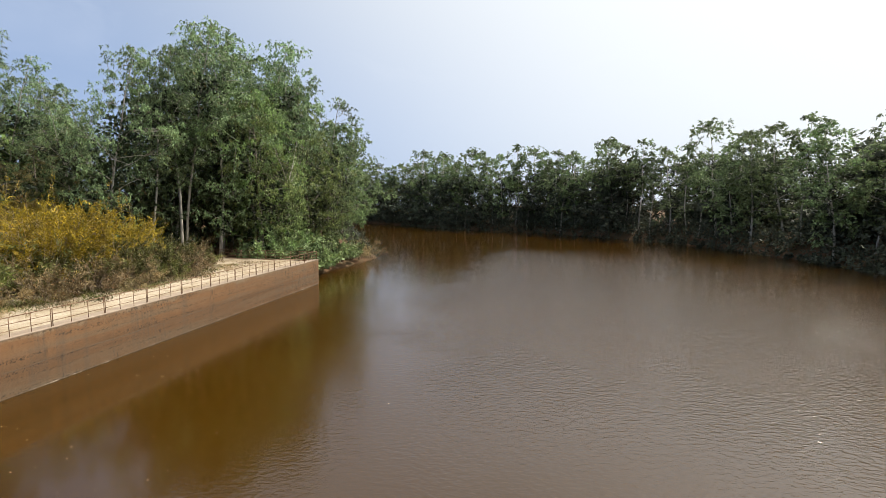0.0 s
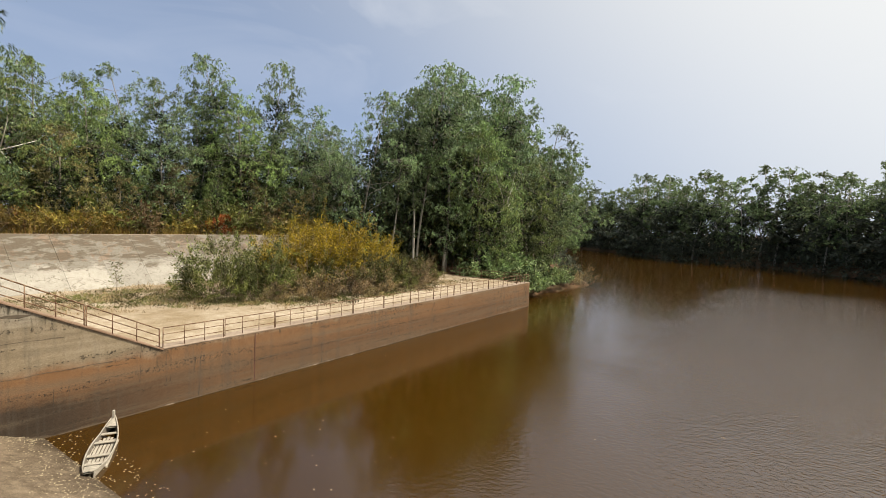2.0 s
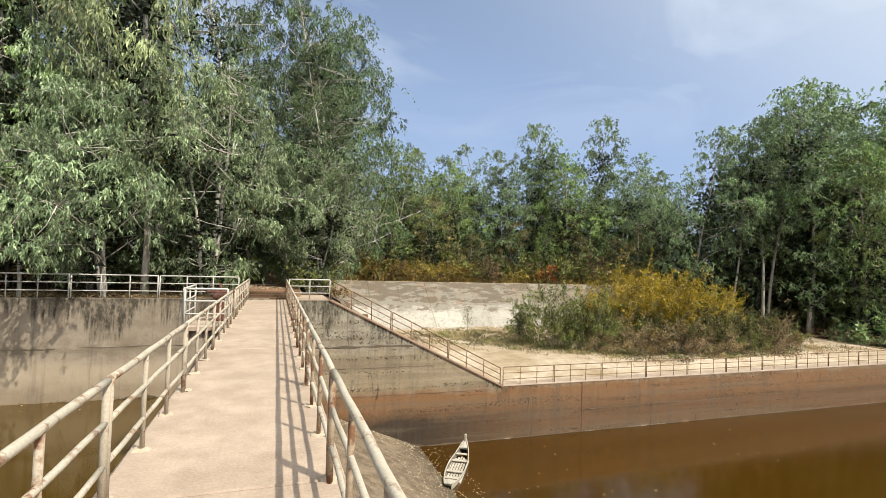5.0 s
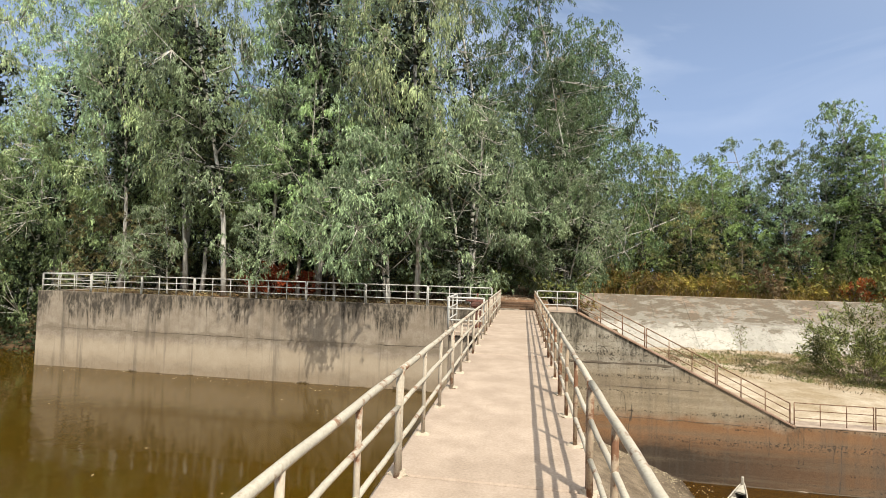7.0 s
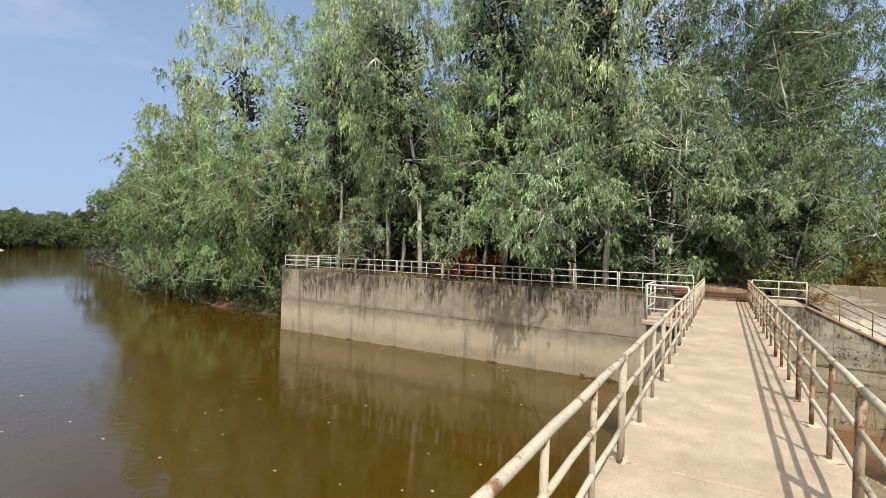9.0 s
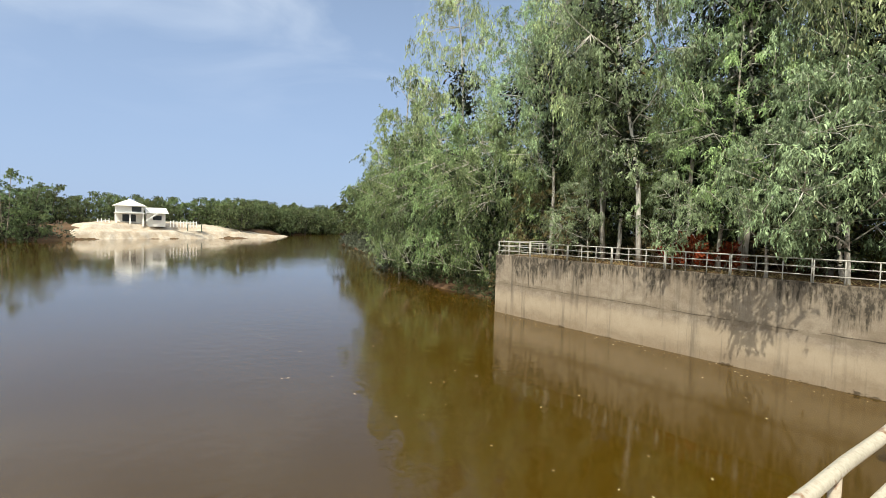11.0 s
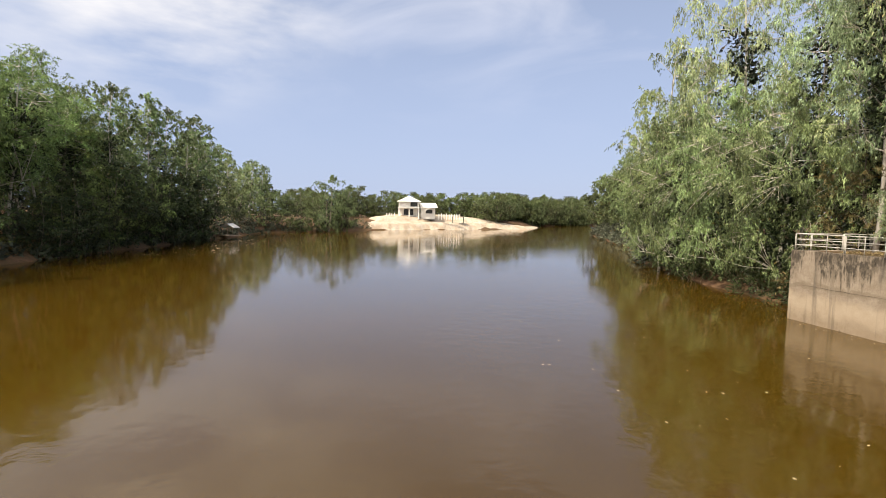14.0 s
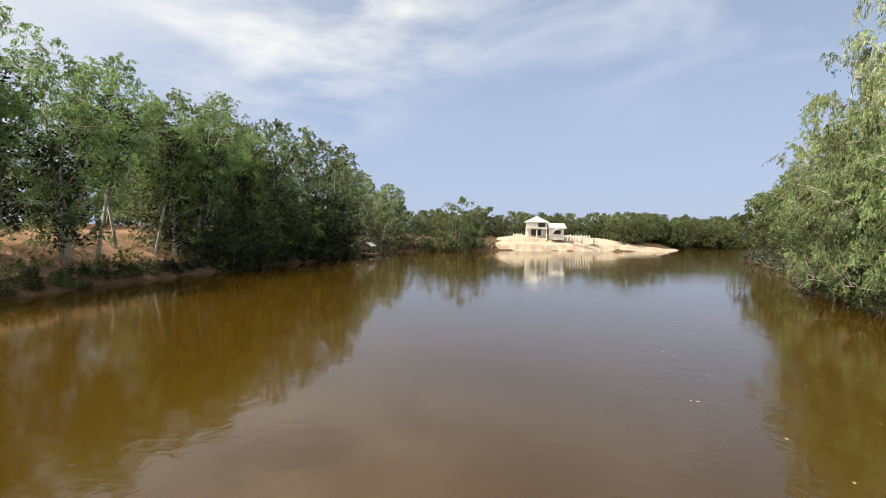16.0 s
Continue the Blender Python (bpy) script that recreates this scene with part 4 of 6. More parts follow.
def tree(name, label, group, seed, height, crown_r, crown_base, limbs, clumps, sprays, per, leaf, leaf_mat, bark_mat, hang=0.8, trunk_r=0.16, lean=0.05, clump=1.0, stems=1, full=0.5, sides=5, bias=(0.0, 0.0)):
    """A tapered trunk, wandering limbs, and clumps of hanging sprays spread unevenly over a rounded crown. Built at the origin.
    full: where the crown is widest, from its foot (0) to its top (1)."""
    rng = np.random.default_rng(seed)
    trunks, twigs, C, S, A = [], [], [], [], []
    for s in range(stems):
        ang = rng.uniform(0, 6.28)
        spread = lean * (1 + 2 * (stems > 1))
        h = height * (1.0 if s == 0 else rng.uniform(0.75, 0.95))
        base = np.array([math.cos(ang), math.sin(ang), 0]) * (0.25 * (stems > 1))
        trunk = bent(base - np.array([0, 0, 0.4]), (math.cos(ang) * spread, math.sin(ang) * spread, 1.0), h * 0.93 + 0.4, 9, rng, 0.02, 0.045)
        r0 = trunk_r * (1 if s == 0 else 0.75)
        trunks.append(([tuple(p) for p in trunk], [r0 * (1.25 if i == 0 else 1) * (1 - 0.9 * i / 9) + 0.012 for i in range(10)]))

        def axis(f):
            i = min(int(f * 9), 8)
            return trunk[i] + (trunk[i + 1] - trunk[i]) * (f * 9 - i)

        lobe = rng.uniform(0, 6.28, 4)
        spots = []
        while len(spots) < clumps // stems:
            rel = rng.uniform(0, 1)
            x = 0.13 + 0.75 * rel
            prof = math.sin(math.pi * x ** (math.log(0.5) / math.log(0.13 + 0.75 * full)))
            if rng.uniform(0, 1) > prof:
                continue
            a = len(spots) * 2.39996 + rng.uniform(-0.6, 0.6)
            uneven = 1 + 0.24 * math.sin(2 * a + lobe[0] + 4 * rel) + 0.20 * math.sin(3 * a + lobe[1] - 7 * rel) + 0.16 * math.sin(11 * rel + lobe[2])
            out = crown_r * prof * math.sqrt(rng.uniform(0.25, 1.0)) * uneven
            f = crown_base + (0.985 - crown_base) * rel
            c = axis(f) + np.array([math.cos(a) * out, math.sin(a) * out, rng.normal() * 0.3])
            c[:2] += np.array(bias) * crown_r * 0.4 * (1 - 0.6 * rel)
            spots.append((rel, f, out, c))
        for k in range(5):
            out = 0.35 * clump * (k > 0)
            spots.append((1.0, 0.98, out, trunk[9] + np.array([math.cos(k * 1.6) * out * 1.6, math.sin(k * 1.6) * out * 1.6, -0.1 - 0.25 * k])))
        spots.sort(key=lambda q: q[0])
        nodes = [np.array(p) for k in range(5) for p in [axis(crown_base + (1 - crown_base) * k / 5)]]
        step = max(1, len(spots) // max(3, limbs // stems))
        for k in list(range(0, len(spots), step)) + [k for k in range(len(spots)) if k % step]:
            rel, f, out, c = spots[k]
            if k % step == 0:
                p = axis(max(crown_base * 0.8, f - 0.75 * out / height))
                knee = p + (c - p) * 0.5 + np.array([0, 0, 0.12 * out]) + rng.normal(size=3) * 0.12 * out
                rl = max(0.018, r0 * (1 - 0.85 * f) * 0.5)
                pts = [p * (1 - t) ** 2 + knee * 2 * t * (1 - t) + c * t * t + rng.normal(size=3) * 0.05 * (0 < t < 1) for t in np.linspace(0, 1, 6)]
                twigs.append(([tuple(q) for q in pts], [rl * (1 - 0.85 * j / 5) + 0.005 for j in range(6)]))
                nodes += pts[2:5]
            else:
                near_by = min(nodes, key=lambda q: float(np.sum((q - c) ** 2)) + 1.5 * max(0.0, q[2] - c[2]))
                mid_ = (near_by + c) / 2 + rng.normal(size=3) * 0.12
                twigs.append(([tuple(near_by), tuple(mid_), tuple(c)], [0.022, 0.014, 0.005]))
            C.append(c)
            A.append(axis(min(f, 0.93)))
            S.append(clump * rng.uniform(0.6, 1.2) * (1 - 0.25 * rel))
    C, S, A = np.array(C), np.array(S), np.array(A)
    n = len(C) * sprays
    idx = np.repeat(np.arange(len(C)), sprays)
    dm = rng.normal(size=(n, 3))
    o = C[idx] + dm * np.array([0.39, 0.39, 0.31]) * S[idx, None]
    tw = np.stack([dm[:, 0] * 0.4 + rng.normal(size=n) * 0.3, dm[:, 1] * 0.4 + rng.normal(size=n) * 0.3, -hang * 0.9 + dm[:, 2] * 0.3 + rng.normal(size=n) * 0.3], 1)
    tl = rng.uniform(0.25, 0.95, (n, 1)) * S[idx, None] * (0.4 + 0.7 * hang)
    k = n * per
    id2 = np.repeat(np.arange(n), per)
    f = rng.uniform(0, 1, (k, 1))
    q = o[id2] + tw[id2] * tl[id2] * f + np.array([0, 0, -0.35]) * (f ** 2) * tl[id2] * hang + rng.normal(size=(k, 3)) * 0.07 * clump
    d = tw[id2] * 0.45 + rng.normal(size=(k, 3)) * (0.66 - 0.25 * hang) + np.array([0, 0, -hang * 0.85])
    keep = q[:, 2] > 0.25
    # broad near-black leaves added deep inside the crown to deepen its shade
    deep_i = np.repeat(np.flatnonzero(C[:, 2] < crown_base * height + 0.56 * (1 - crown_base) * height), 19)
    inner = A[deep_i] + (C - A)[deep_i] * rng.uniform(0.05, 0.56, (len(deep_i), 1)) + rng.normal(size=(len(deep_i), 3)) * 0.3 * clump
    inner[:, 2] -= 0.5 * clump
    ob = thing(name, label, "tree", group)
    HEIGHT[label] = float(np.percentile(q[keep][:, 2], 99.7))
    part("trunk", tubes_mesh("trunk", trunks + twigs, bark_mat, sides), None, ob)
    part("crown", leaves_mesh("crown", q[keep], d[keep], leaf[0], leaf[1], leaf_mat, rng), None, ob)
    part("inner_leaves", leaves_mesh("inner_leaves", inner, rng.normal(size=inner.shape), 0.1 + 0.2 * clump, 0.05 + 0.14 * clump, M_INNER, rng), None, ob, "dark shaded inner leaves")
    return ob


def shrub(name, label, group, seed, height, radius, stems, per, leaf, leaf_mat, twig_mat, up=0.9, low=0.15, twigs=1):
    """Stems that fan out from the ground, with leaves along their outer parts."""
    rng = np.random.default_rng(seed)
    tubes, o, d = [], [], []
    for s in range(stems):
        a = rng.uniform(0, 6.283)
        out = math.sqrt(rng.uniform(0, 1))
        b = np.array([math.cos(a), math.sin(a), 0]) * radius * 0.45 * out
        h = height * rng.uniform(0.6, 1.05) * (1 - 0.35 * out * out)
        pts = bent(b - np.array([0, 0, 0.15]), (math.cos(a) * out * radius / height * 0.9, math.sin(a) * out * radius / height * 0.9, up), h * 1.05, 5, rng, -0.03, 0.13)
        tubes.append(([tuple(p) for p in pts], [0.028 * (1 - 0.16 * i) for i in range(6)]))
        P = np.array(pts)
        # side shoots, each a small plume of leaves
        ns = 7
        f = low * 5 + (4.98 - low * 5) * np.sqrt(rng.uniform(0, 1, ns))
        f[0] = 4.9
        i = np.minimum(f.astype(int), 4)
        root = P[i] + (P[i + 1] - P[i]) * (f - i)[:, None]
        way = (P[i + 1] - P[i]) / np.linalg.norm(P[i + 1] - P[i], axis=1, keepdims=True) * 0.8 + rng.normal(size=(ns, 3)) * 0.5
        way *= h * rng.uniform(0.10, 0.26, (ns, 1))
        for a_, w_ in zip(root[:twigs], way):
            tubes.append(([tuple(a_), tuple(a_ + w_ * 0.6), tuple(a_ + w_ + np.array([0, 0, -0.04]))], [0.011, 0.008, 0.003]))
        j = rng.integers(0, ns, per)
        g = rng.uniform(0.0, 1.0, (per, 1))
        o.append(root[j] + way[j] * g + rng.normal(size=(per, 3)) * (0.03 + 0.016 * radius))
        d.append(rng.normal(size=(per, 3)) * 0.5 + way[j] / np.linalg.norm(way[j], axis=1, keepdims=True) * 0.7)
    o, d = np.concatenate(o), np.concatenate(d)
    keep = o[:, 2] > 0.02
    ob = thing(name, label, "shrub", group)
    part("stem", tubes_mesh("stem", tubes, twig_mat, 3), None, ob)
    part("foliage", leaves_mesh("foliage", o[keep], d[keep], leaf[0], leaf[1], leaf_mat, rng), None, ob)
    return ob


def place(ob, x, y, turn, scale, z=None, tall=1.0):
    z = float(ground_height(x, y)) if z is None else z
    return pose(x, y, z, 0, 0, turn) @ Matrix.Diagonal((scale, scale, scale * tall, 1))


def scatter(kinds, spots):
    """Sets the first use of each kind, and copies for the rest. spots: x, y, kind index, scale[, tall]."""
    used = {}
    rng = random.Random(11)
    for x, y, k, sc, *rest in spots:
        turn = rng.uniform(-35, 35) if kinds[k].get("leaning") else rng.uniform(0, 360)
        m = place(kinds[k], x, y, turn, sc, None, rest[0] if rest else 1.0)
        if k in used:
            copy_thing(kinds[k], m)
        else:
            used[k] = m
    for k, m in used.items():
        kinds[k].matrix_basis = m
    for k, ob in enumerate(kinds):
        if k not in used:
            for o in (*ob.children_recursive, ob):
                bpy.data.objects.remove(o)


BRUSH = []


def jittered(x0, x1, y0, y1, nx, ny, seed, skip=None):
    rng = random.Random(seed)
    for j in range(ny):
        for i in range(nx):
            x = x0 + (x1 - x0) * (i + 0.5 + rng.uniform(-0.4, 0.4)) / nx
            y = y0 + (y1 - y0) * (j + 0.5 + rng.uniform(-0.4, 0.4)) / ny
            if skip is None or not skip(x, y):
                yield x, y, rng


def by_top(kinds, k, x, y, top, wide=1.0):
    """A spot for scatter(): the kind scaled so that its crown ends at the height top."""
    sc = (top - float(ground_height(x, y))) / HEIGHT[kinds[k]["label"]]
    return x, y, k, sc * wide, 1.0 / wide


LEAF, LEAF_MID, LEAF_FAR = (0.185, 0.052), (0.21, 0.085), (0.32, 0.175)
near = [
    tree("eucalyptus_tree", "tall eucalyptus with pale trunk and drooping grey-green leaves", "eucalyptus grove", 1, 20, 3.1, 0.30, 16, 143, 11, 15, LEAF, M_EUC, M_BARK, hang=0.8, clump=0.76, trunk_r=0.125),
    tree("eucalyptus_tree", "tall slender eucalyptus leaning a little, grey-green hanging leaves", "eucalyptus grove", 2, 18, 2.9, 0.28, 15, 119, 11, 15, LEAF, M_EUC, M_BARK, trunk_r=0.13, lean=0.1, hang=0.9, clump=0.72),
    tree("eucalyptus_tree", "eucalyptus with slender white trunk and yellowish green leaves", "eucalyptus grove", 3, 15, 2.8, 0.22, 14, 112, 11, 15, LEAF, M_EUC_Y, M_BARK, trunk_r=0.11, lean=0.08, hang=0.8, clump=0.70),
    tree("eucalyptus_tree", "bushy eucalyptus branching low with grey-green hanging leaves", "eucalyptus grove", 4, 11, 3.3, 0.12, 14, 122, 11, 15, LEAF, M_EUC, M_BARK, trunk_r=0.10, stems=2, hang=0.8, clump=0.68),
    tree("eucalyptus_tree", "young eucalyptus with low leafy skirts overhanging the wall", "eucalyptus grove", 5, 9.0, 2.6, 0.26, 11, 68, 11, 15, LEAF, M_EUC, M_BARK, trunk_r=0.09, hang=0.9, clump=0.58, bias=(0.5, -2.4)),
    tree("eucalyptus_tree", "old eucalyptus leaning out over the water", "eucalyptus grove", 10, 14, 3.9, 0.13, 16, 163, 11, 15, LEAF, M_EUC_W, M_BARK, trunk_r=0.15, hang=1.0, clump=0.72, bias=(-0.3, -0.8), lean=0.12, full=0.42),
    tree("eucalyptus_tree", "tall eucalyptus with bright olive-green drooping foliage", "eucalyptus grove", 12, 20, 3.1, 0.26, 16, 143, 11, 15, LEAF, M_EUC_B, M_BARK, hang=1.1, clump=0.76, trunk_r=0.125),
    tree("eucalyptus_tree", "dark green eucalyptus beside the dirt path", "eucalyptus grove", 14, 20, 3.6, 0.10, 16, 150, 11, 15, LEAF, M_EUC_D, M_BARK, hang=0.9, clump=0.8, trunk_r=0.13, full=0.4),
]
for ob in near[4:6]:
    ob["leaning"] = 1
mid = [
    tree("grove_tree", "eucalyptus standing deeper in the grove, dull green crown", "grove trees", 6, 20, 3.7, 0.18, 14, 115, 8, 12, LEAF_MID, M_MID, M_BARK_G, trunk_r=0.13, hang=0.7, clump=0.90, sides=4, full=0.55),
    tree("grove_tree", "slim grove tree with a bare pale trunk and airy crown", "grove trees", 7, 20, 2.9, 0.38, 13, 83, 8, 12, LEAF_MID, M_MID, M_BARK_G, trunk_r=0.11, hang=0.8, clump=0.78, sides=4, lean=0.08, full=0.6),
    # filler tree: closes gaps behind the crowns, its dark leaves deepen the shade
    tree("thicket_tree", "dense understorey tree leafy to the ground, leaves coloured dark for deep shade", "thicket", 9, 12, 4.2, 0.03, 6, 28, 7, 8, (0.42, 0.24), M_DARK, M_BARK_D, hang=0.3, clump=1.7, sides=3, full=0.4),
    tree("grove_tree", "fresh green broad grove tree", "grove trees", 8, 16, 3.8, 0.10, 13, 115, 8, 12, LEAF_MID, M_MID_Y, M_BARK_D, hang=0.6, clump=0.90, sides=3, full=0.5),
    tree("grove_tree", "tawny brown half-dry tree at the wood's edge", "grove trees", 13, 10, 3.2, 0.1, 12, 79, 8, 12, (0.19, 0.07), M_TAWNY, M_BARK_D, hang=0.4, clump=0.74, sides=3),
    tree("bank_tree", "tall bank tree in sun-brightened leaf colour, slim pale trunk and domed crown", "grove trees", 15, 18, 3.4, 0.38, 13, 110, 9, 13, (0.2, 0.08), M_SUNNY, M_BARK, hang=0.6, clump=0.85, sides=4, lean=0.09, full=0.62, trunk_r=0.13),
    tree("bank_tree", "leafy bank tree branching low, leaf colour brightened as if sunlit", "grove trees", 16, 14, 3.9, 0.14, 13, 130, 9, 12, (0.2, 0.08), M_SUNNY, M_BARK, hang=0.6, clump=0.9, sides=4, stems=2, full=0.55),
]
spots, deep = [], []
deep += [by_top(mid, *q) for q in ((4, 17, 54.6, 9.5), (4, 27.5, 55.2, 7.5), (4, 37, 55.5, 8), (4, 8, 55, 7), (4, 47, 55.5, 8.5), (4, 22, 54.5, 5.5), (3, 12.5, 54.6, 7.5), (3, 32, 55, 7.5), (4, 42.5, 54.6, 6), (4, -21.5, 27.2, 6.0), (4, -27, 29.5, 6.5))]
# grove behind the bank wall: tall slim crowns in front, then the lower, deeper rows
spots += [by_top(near, *q) for q in ((6, -19.2, 26.5, 24, 0.85), (0, -24.2, 27.2, 21.5, 0.85), (0, -14.6, 28.0, 22.5, 0.85), (1, -15.7, 25.0, 19), (0, -11.3, 27.0, 24.5, 0.9), (6, -5.4, 26.2, 25, 0.9),
                                     (0, -8.2, 28.6, 22, 0.85), (7, -2.9, 29.5, 22.5, 0.9), (1, -21.6, 29.4, 19.5), (2, -27.0, 30.0, 16), (1, -12.9, 30.5, 20, 0.9), (1, -5.6, 31.0, 20.5, 0.9))]
spots += [by_top(near, *q) for q in ((4, -6.4, 24.3, 8.5), (4, -9.2, 24.2, 6.6), (4, -13.4, 24.2, 4.8), (4, -18.6, 24.3, 4.8), (3, -3.0, 26.4, 11), (2, -18.2, 26.5, 15),
                                     (2, -11.8, 25.6, 13), (3, -6.9, 26.8, 10.5), (3, -1.9, 34, 9.5), (0, -2.8, 38, 17.5))]
# beside and east of the path
spots += [by_top(near, *q) for q in ((7, 3.1, 33.0, 21.5, 1.2), (7, 3.2, 37, 19), (3, 2.2, 28.4, 7.5), (7, 2.5, 40.5, 20), (7, 2.4, 46, 20), (7, 2.6, 29.0, 14), (7, 2.6, 35, 20, 0.9), (3, 2.5, 30.5, 9), (3, 2.4, 36, 9.5))]
for x, y, rng in jittered(-29, -2.6, 33, 46, 7, 2, 4):
    deep.append(by_top(mid, rng.choice((0, 1, 3)), x, y, rng.uniform(12.5, 17.5)))
for x, y, rng in jittered(-29, -2.8, 31, 54, 7, 3, 14):
    deep.append(by_top(mid, 2, x, y, rng.uniform(6, 11)))
deep += [by_top(mid, *q) for q in ((3, -1.5, 74, 12), (2, 0.5, 80, 9), (3, 3, 70, 14), (0, -4.5, 64, 17), (2, -3, 76, 9), (2, 4, 78, 9), (0, 1, 88, 15))]
# shore grove upstream of the wall
spots += [by_top(near, *q) for q in ((2, -57, 33.0, 12.5), (2, -51, 30.8, 20.5, 0.95), (1, -47, 32, 15.5), (6, -37.0, 30.0, 25.5, 0.95), (2, -43.0, 30.6, 16.5), (0, -31.8, 30, 21.5), (6, -27.3, 30.2, 20.5),
                                     (5, -33.0, 29.0, 11), (5, -38, 29.2, 12), (5, -44, 30.4, 12), (3, -47, 30.5, 9), (5, -51, 31.6, 11.5), (2, -45, 30.5, 12), (2, -35, 30, 13))]
for x, y, rng in jittered(-62, -28, 34, 52, 7, 2, 7):
    deep.append(by_top(mid, rng.choice((0, 1, 2, 3)), x, y + max(0, (-x - 40) * 0.4), rng.uniform(8, 12) + (3 if x > -45 else 0)))
# south-west bank above the weir, the nearer part
rng = random.Random(34)
for k in range(15):
    x = -20 - 3.9 * k + rng.uniform(-1.2, 1.2)
    deep.append(by_top(mid, rng.choice((5, 6, 5, 3)) if x < -54 else rng.choice((5, 5, 6)), x, -40.5 + 0.04 * (x + 50) * (x < -50) + rng.uniform(-2.5, 1.5), rng.uniform(15.5, 21), 1.15))
# woods behind the paved slope
deep += [by_top(mid, *q) for q in ((0, 12.8, 58, 17.2), (3, 16.9, 57, 16.0), (3, 20.4, 58, 14.8), (0, 24.4, 58, 17.6), (1, 29, 58, 16.6), (1, 35.3, 58, 21.8), (1, 40.7, 58, 22), (0, 46, 58, 18.2))]
for x, y, rng in jittered(4, 62, 55, 68, 11, 2, 9):
    deep.append(by_top(mid, rng.choice((0, 1, 3, 3)), x, y, rng.uniform(12, 15.5) + (2 if x > 30 else 0), 1.15))
for x, y, rng in jittered(3.5, 66, 60, 78, 13, 2, 15):
    deep.append(by_top(mid, 2, x, y, rng.uniform(9, 13)))
# trees at the terrace's far end
deep += [by_top(mid, *q) for q in ((0, 40, 39.5, 16.5), (1, 43.5, 38, 17.5), (1, 46, 36.5, 18.5, 1.15), (1, 48.5, 38, 20.5, 1.2), (0, 51, 35.5, 20, 1.1), (1, 53.5, 37, 22.5, 1.2), (6, 57, 34, 19.5, 0.95), (1, 60, 36.5, 22.5, 1.2), (0, 63, 34.5, 21.5, 1.15), (1, 67, 35.5, 20.5, 1.2), (3, 71, 34.0, 18.5, 1.0), (1, 76, 35.5, 21.8, 1.2), (0, 82, 35, 19, 1.2), (0, 60, 40, 22, 1.3), (0, 70, 40, 22, 1.3), (0, 51, 41, 20, 1.3), (3, 55.5, 32.8, 14), (3, 59.5, 32.4, 12.5), (3, 73, 31.5, 8))]
for x, y, rng in jittered(44, 92, 39, 52, 8, 2, 12):
    deep.append(by_top(mid, rng.choice((0, 1, 2)), x, y, rng.uniform(9, 17)))
for x, y, rng in jittered(44, 84, 40.5, 45, 9, 2, 16):
    deep.append(by_top(mid, 2, x, y, rng.uniform(5, 11)))
for x, y, rng in jittered(6, 56, 54.5, 58.5, 19, 1, 17):
    deep.append(by_top(mid, rng.choice((2, 3)), x, y, rng.uniform(4, 8)))
for x, y, rng in jittered(-96, -8, -68, -60, 17, 1, 22):
    deep.append(by_top(mid, rng.choice((2, 2, 3)), x, y, rng.uniform(8, 13), 1.35))
for x, y, rng in jittered(-44, -24, 34, 46, 6, 2, 21):
    deep.append(by_top(mid, 2, x, y, rng.uniform(4, 8), 1.2))
for x, y, rng in jittered(-30, 3, 55, 62, 12, 1, 20):
    deep.append(by_top(mid, 2, x, y, rng.uniform(11, 15), 1.2))
for x, y, rng in jittered(-98, -57, -39.5, -35.5, 13, 3, 18):
    k = rng.choice((2, 2, 2, 3))
    deep.append(by_top(mid, k, x, y + 0.09 * max(0, -x - 55), rng.uniform(1.5, 5.0) + 3 * min(1, (-x - 55) / 15)))
for x, y, rng in jittered(-92, -57, -50, -43.5, 8, 1, 19):
    deep.append(by_top(mid, rng.choice((5, 6, 6)), x, y + 0.05 * max(0, -x - 55), rng.uniform(12, 18), 1.25))
scatter(near, spots)
scatter(mid, deep)

far = [
    tree("bank_tree", "tall leafy bank tree with pale stem", "far bank trees", 21, 22, 4.0, 0.22, 10, 82, 7, 10, LEAF_FAR, M_FAR, M_BARK, hang=0.6, trunk_r=0.18, clump=1.04, sides=3, full=0.58),
    tree("bank_tree", "slender bank tree with a thin airy crown", "far bank trees", 22, 24, 3.0, 0.40, 10, 58, 7, 10, LEAF_FAR, M_FAR, M_BARK, hang=0.6, trunk_r=0.15, clump=0.88, lean=0.09, sides=3, full=0.62),
    tree("bank_tree", "rounded green bank tree leafy almost to the ground", "far bank trees", 23, 15, 4.8, 0.05, 10, 92, 7, 10, LEAF_FAR, M_FAR, M_BARK_D, hang=0.4, trunk_r=0.16, clump=1.08, stems=2, sides=3, full=0.5),
    tree("bank_tree", "rounded distant tree in dull green leaf", "far bank trees", 24, 12, 5.0, 0.04, 8, 34, 8, 8, (0.55, 0.3), M_WOOD, M_BARK_D, hang=0.3, trunk_r=0.14, clump=1.6, stems=2, sides=3, full=0.5),
    tree("bank_tree", "bank tree with fresh yellowish green leaves", "far bank trees", 25, 20, 3.9, 0.16, 10, 82, 7, 10, LEAF_FAR, M_EUC_Y, M_BARK, hang=0.6, trunk_r=0.16, clump=1.00, sides=3),
    tree("thicket_tree", "dense understorey tree leafy to the ground, leaves coloured dark for deep shade", "thicket", 26, 12, 5.0, 0.03, 6, 26, 7, 8, (0.6, 0.36), M_FAR_LOW, M_BARK_D, hang=0.3, clump=1.9, sides=3, full=0.4),
]
spots = []


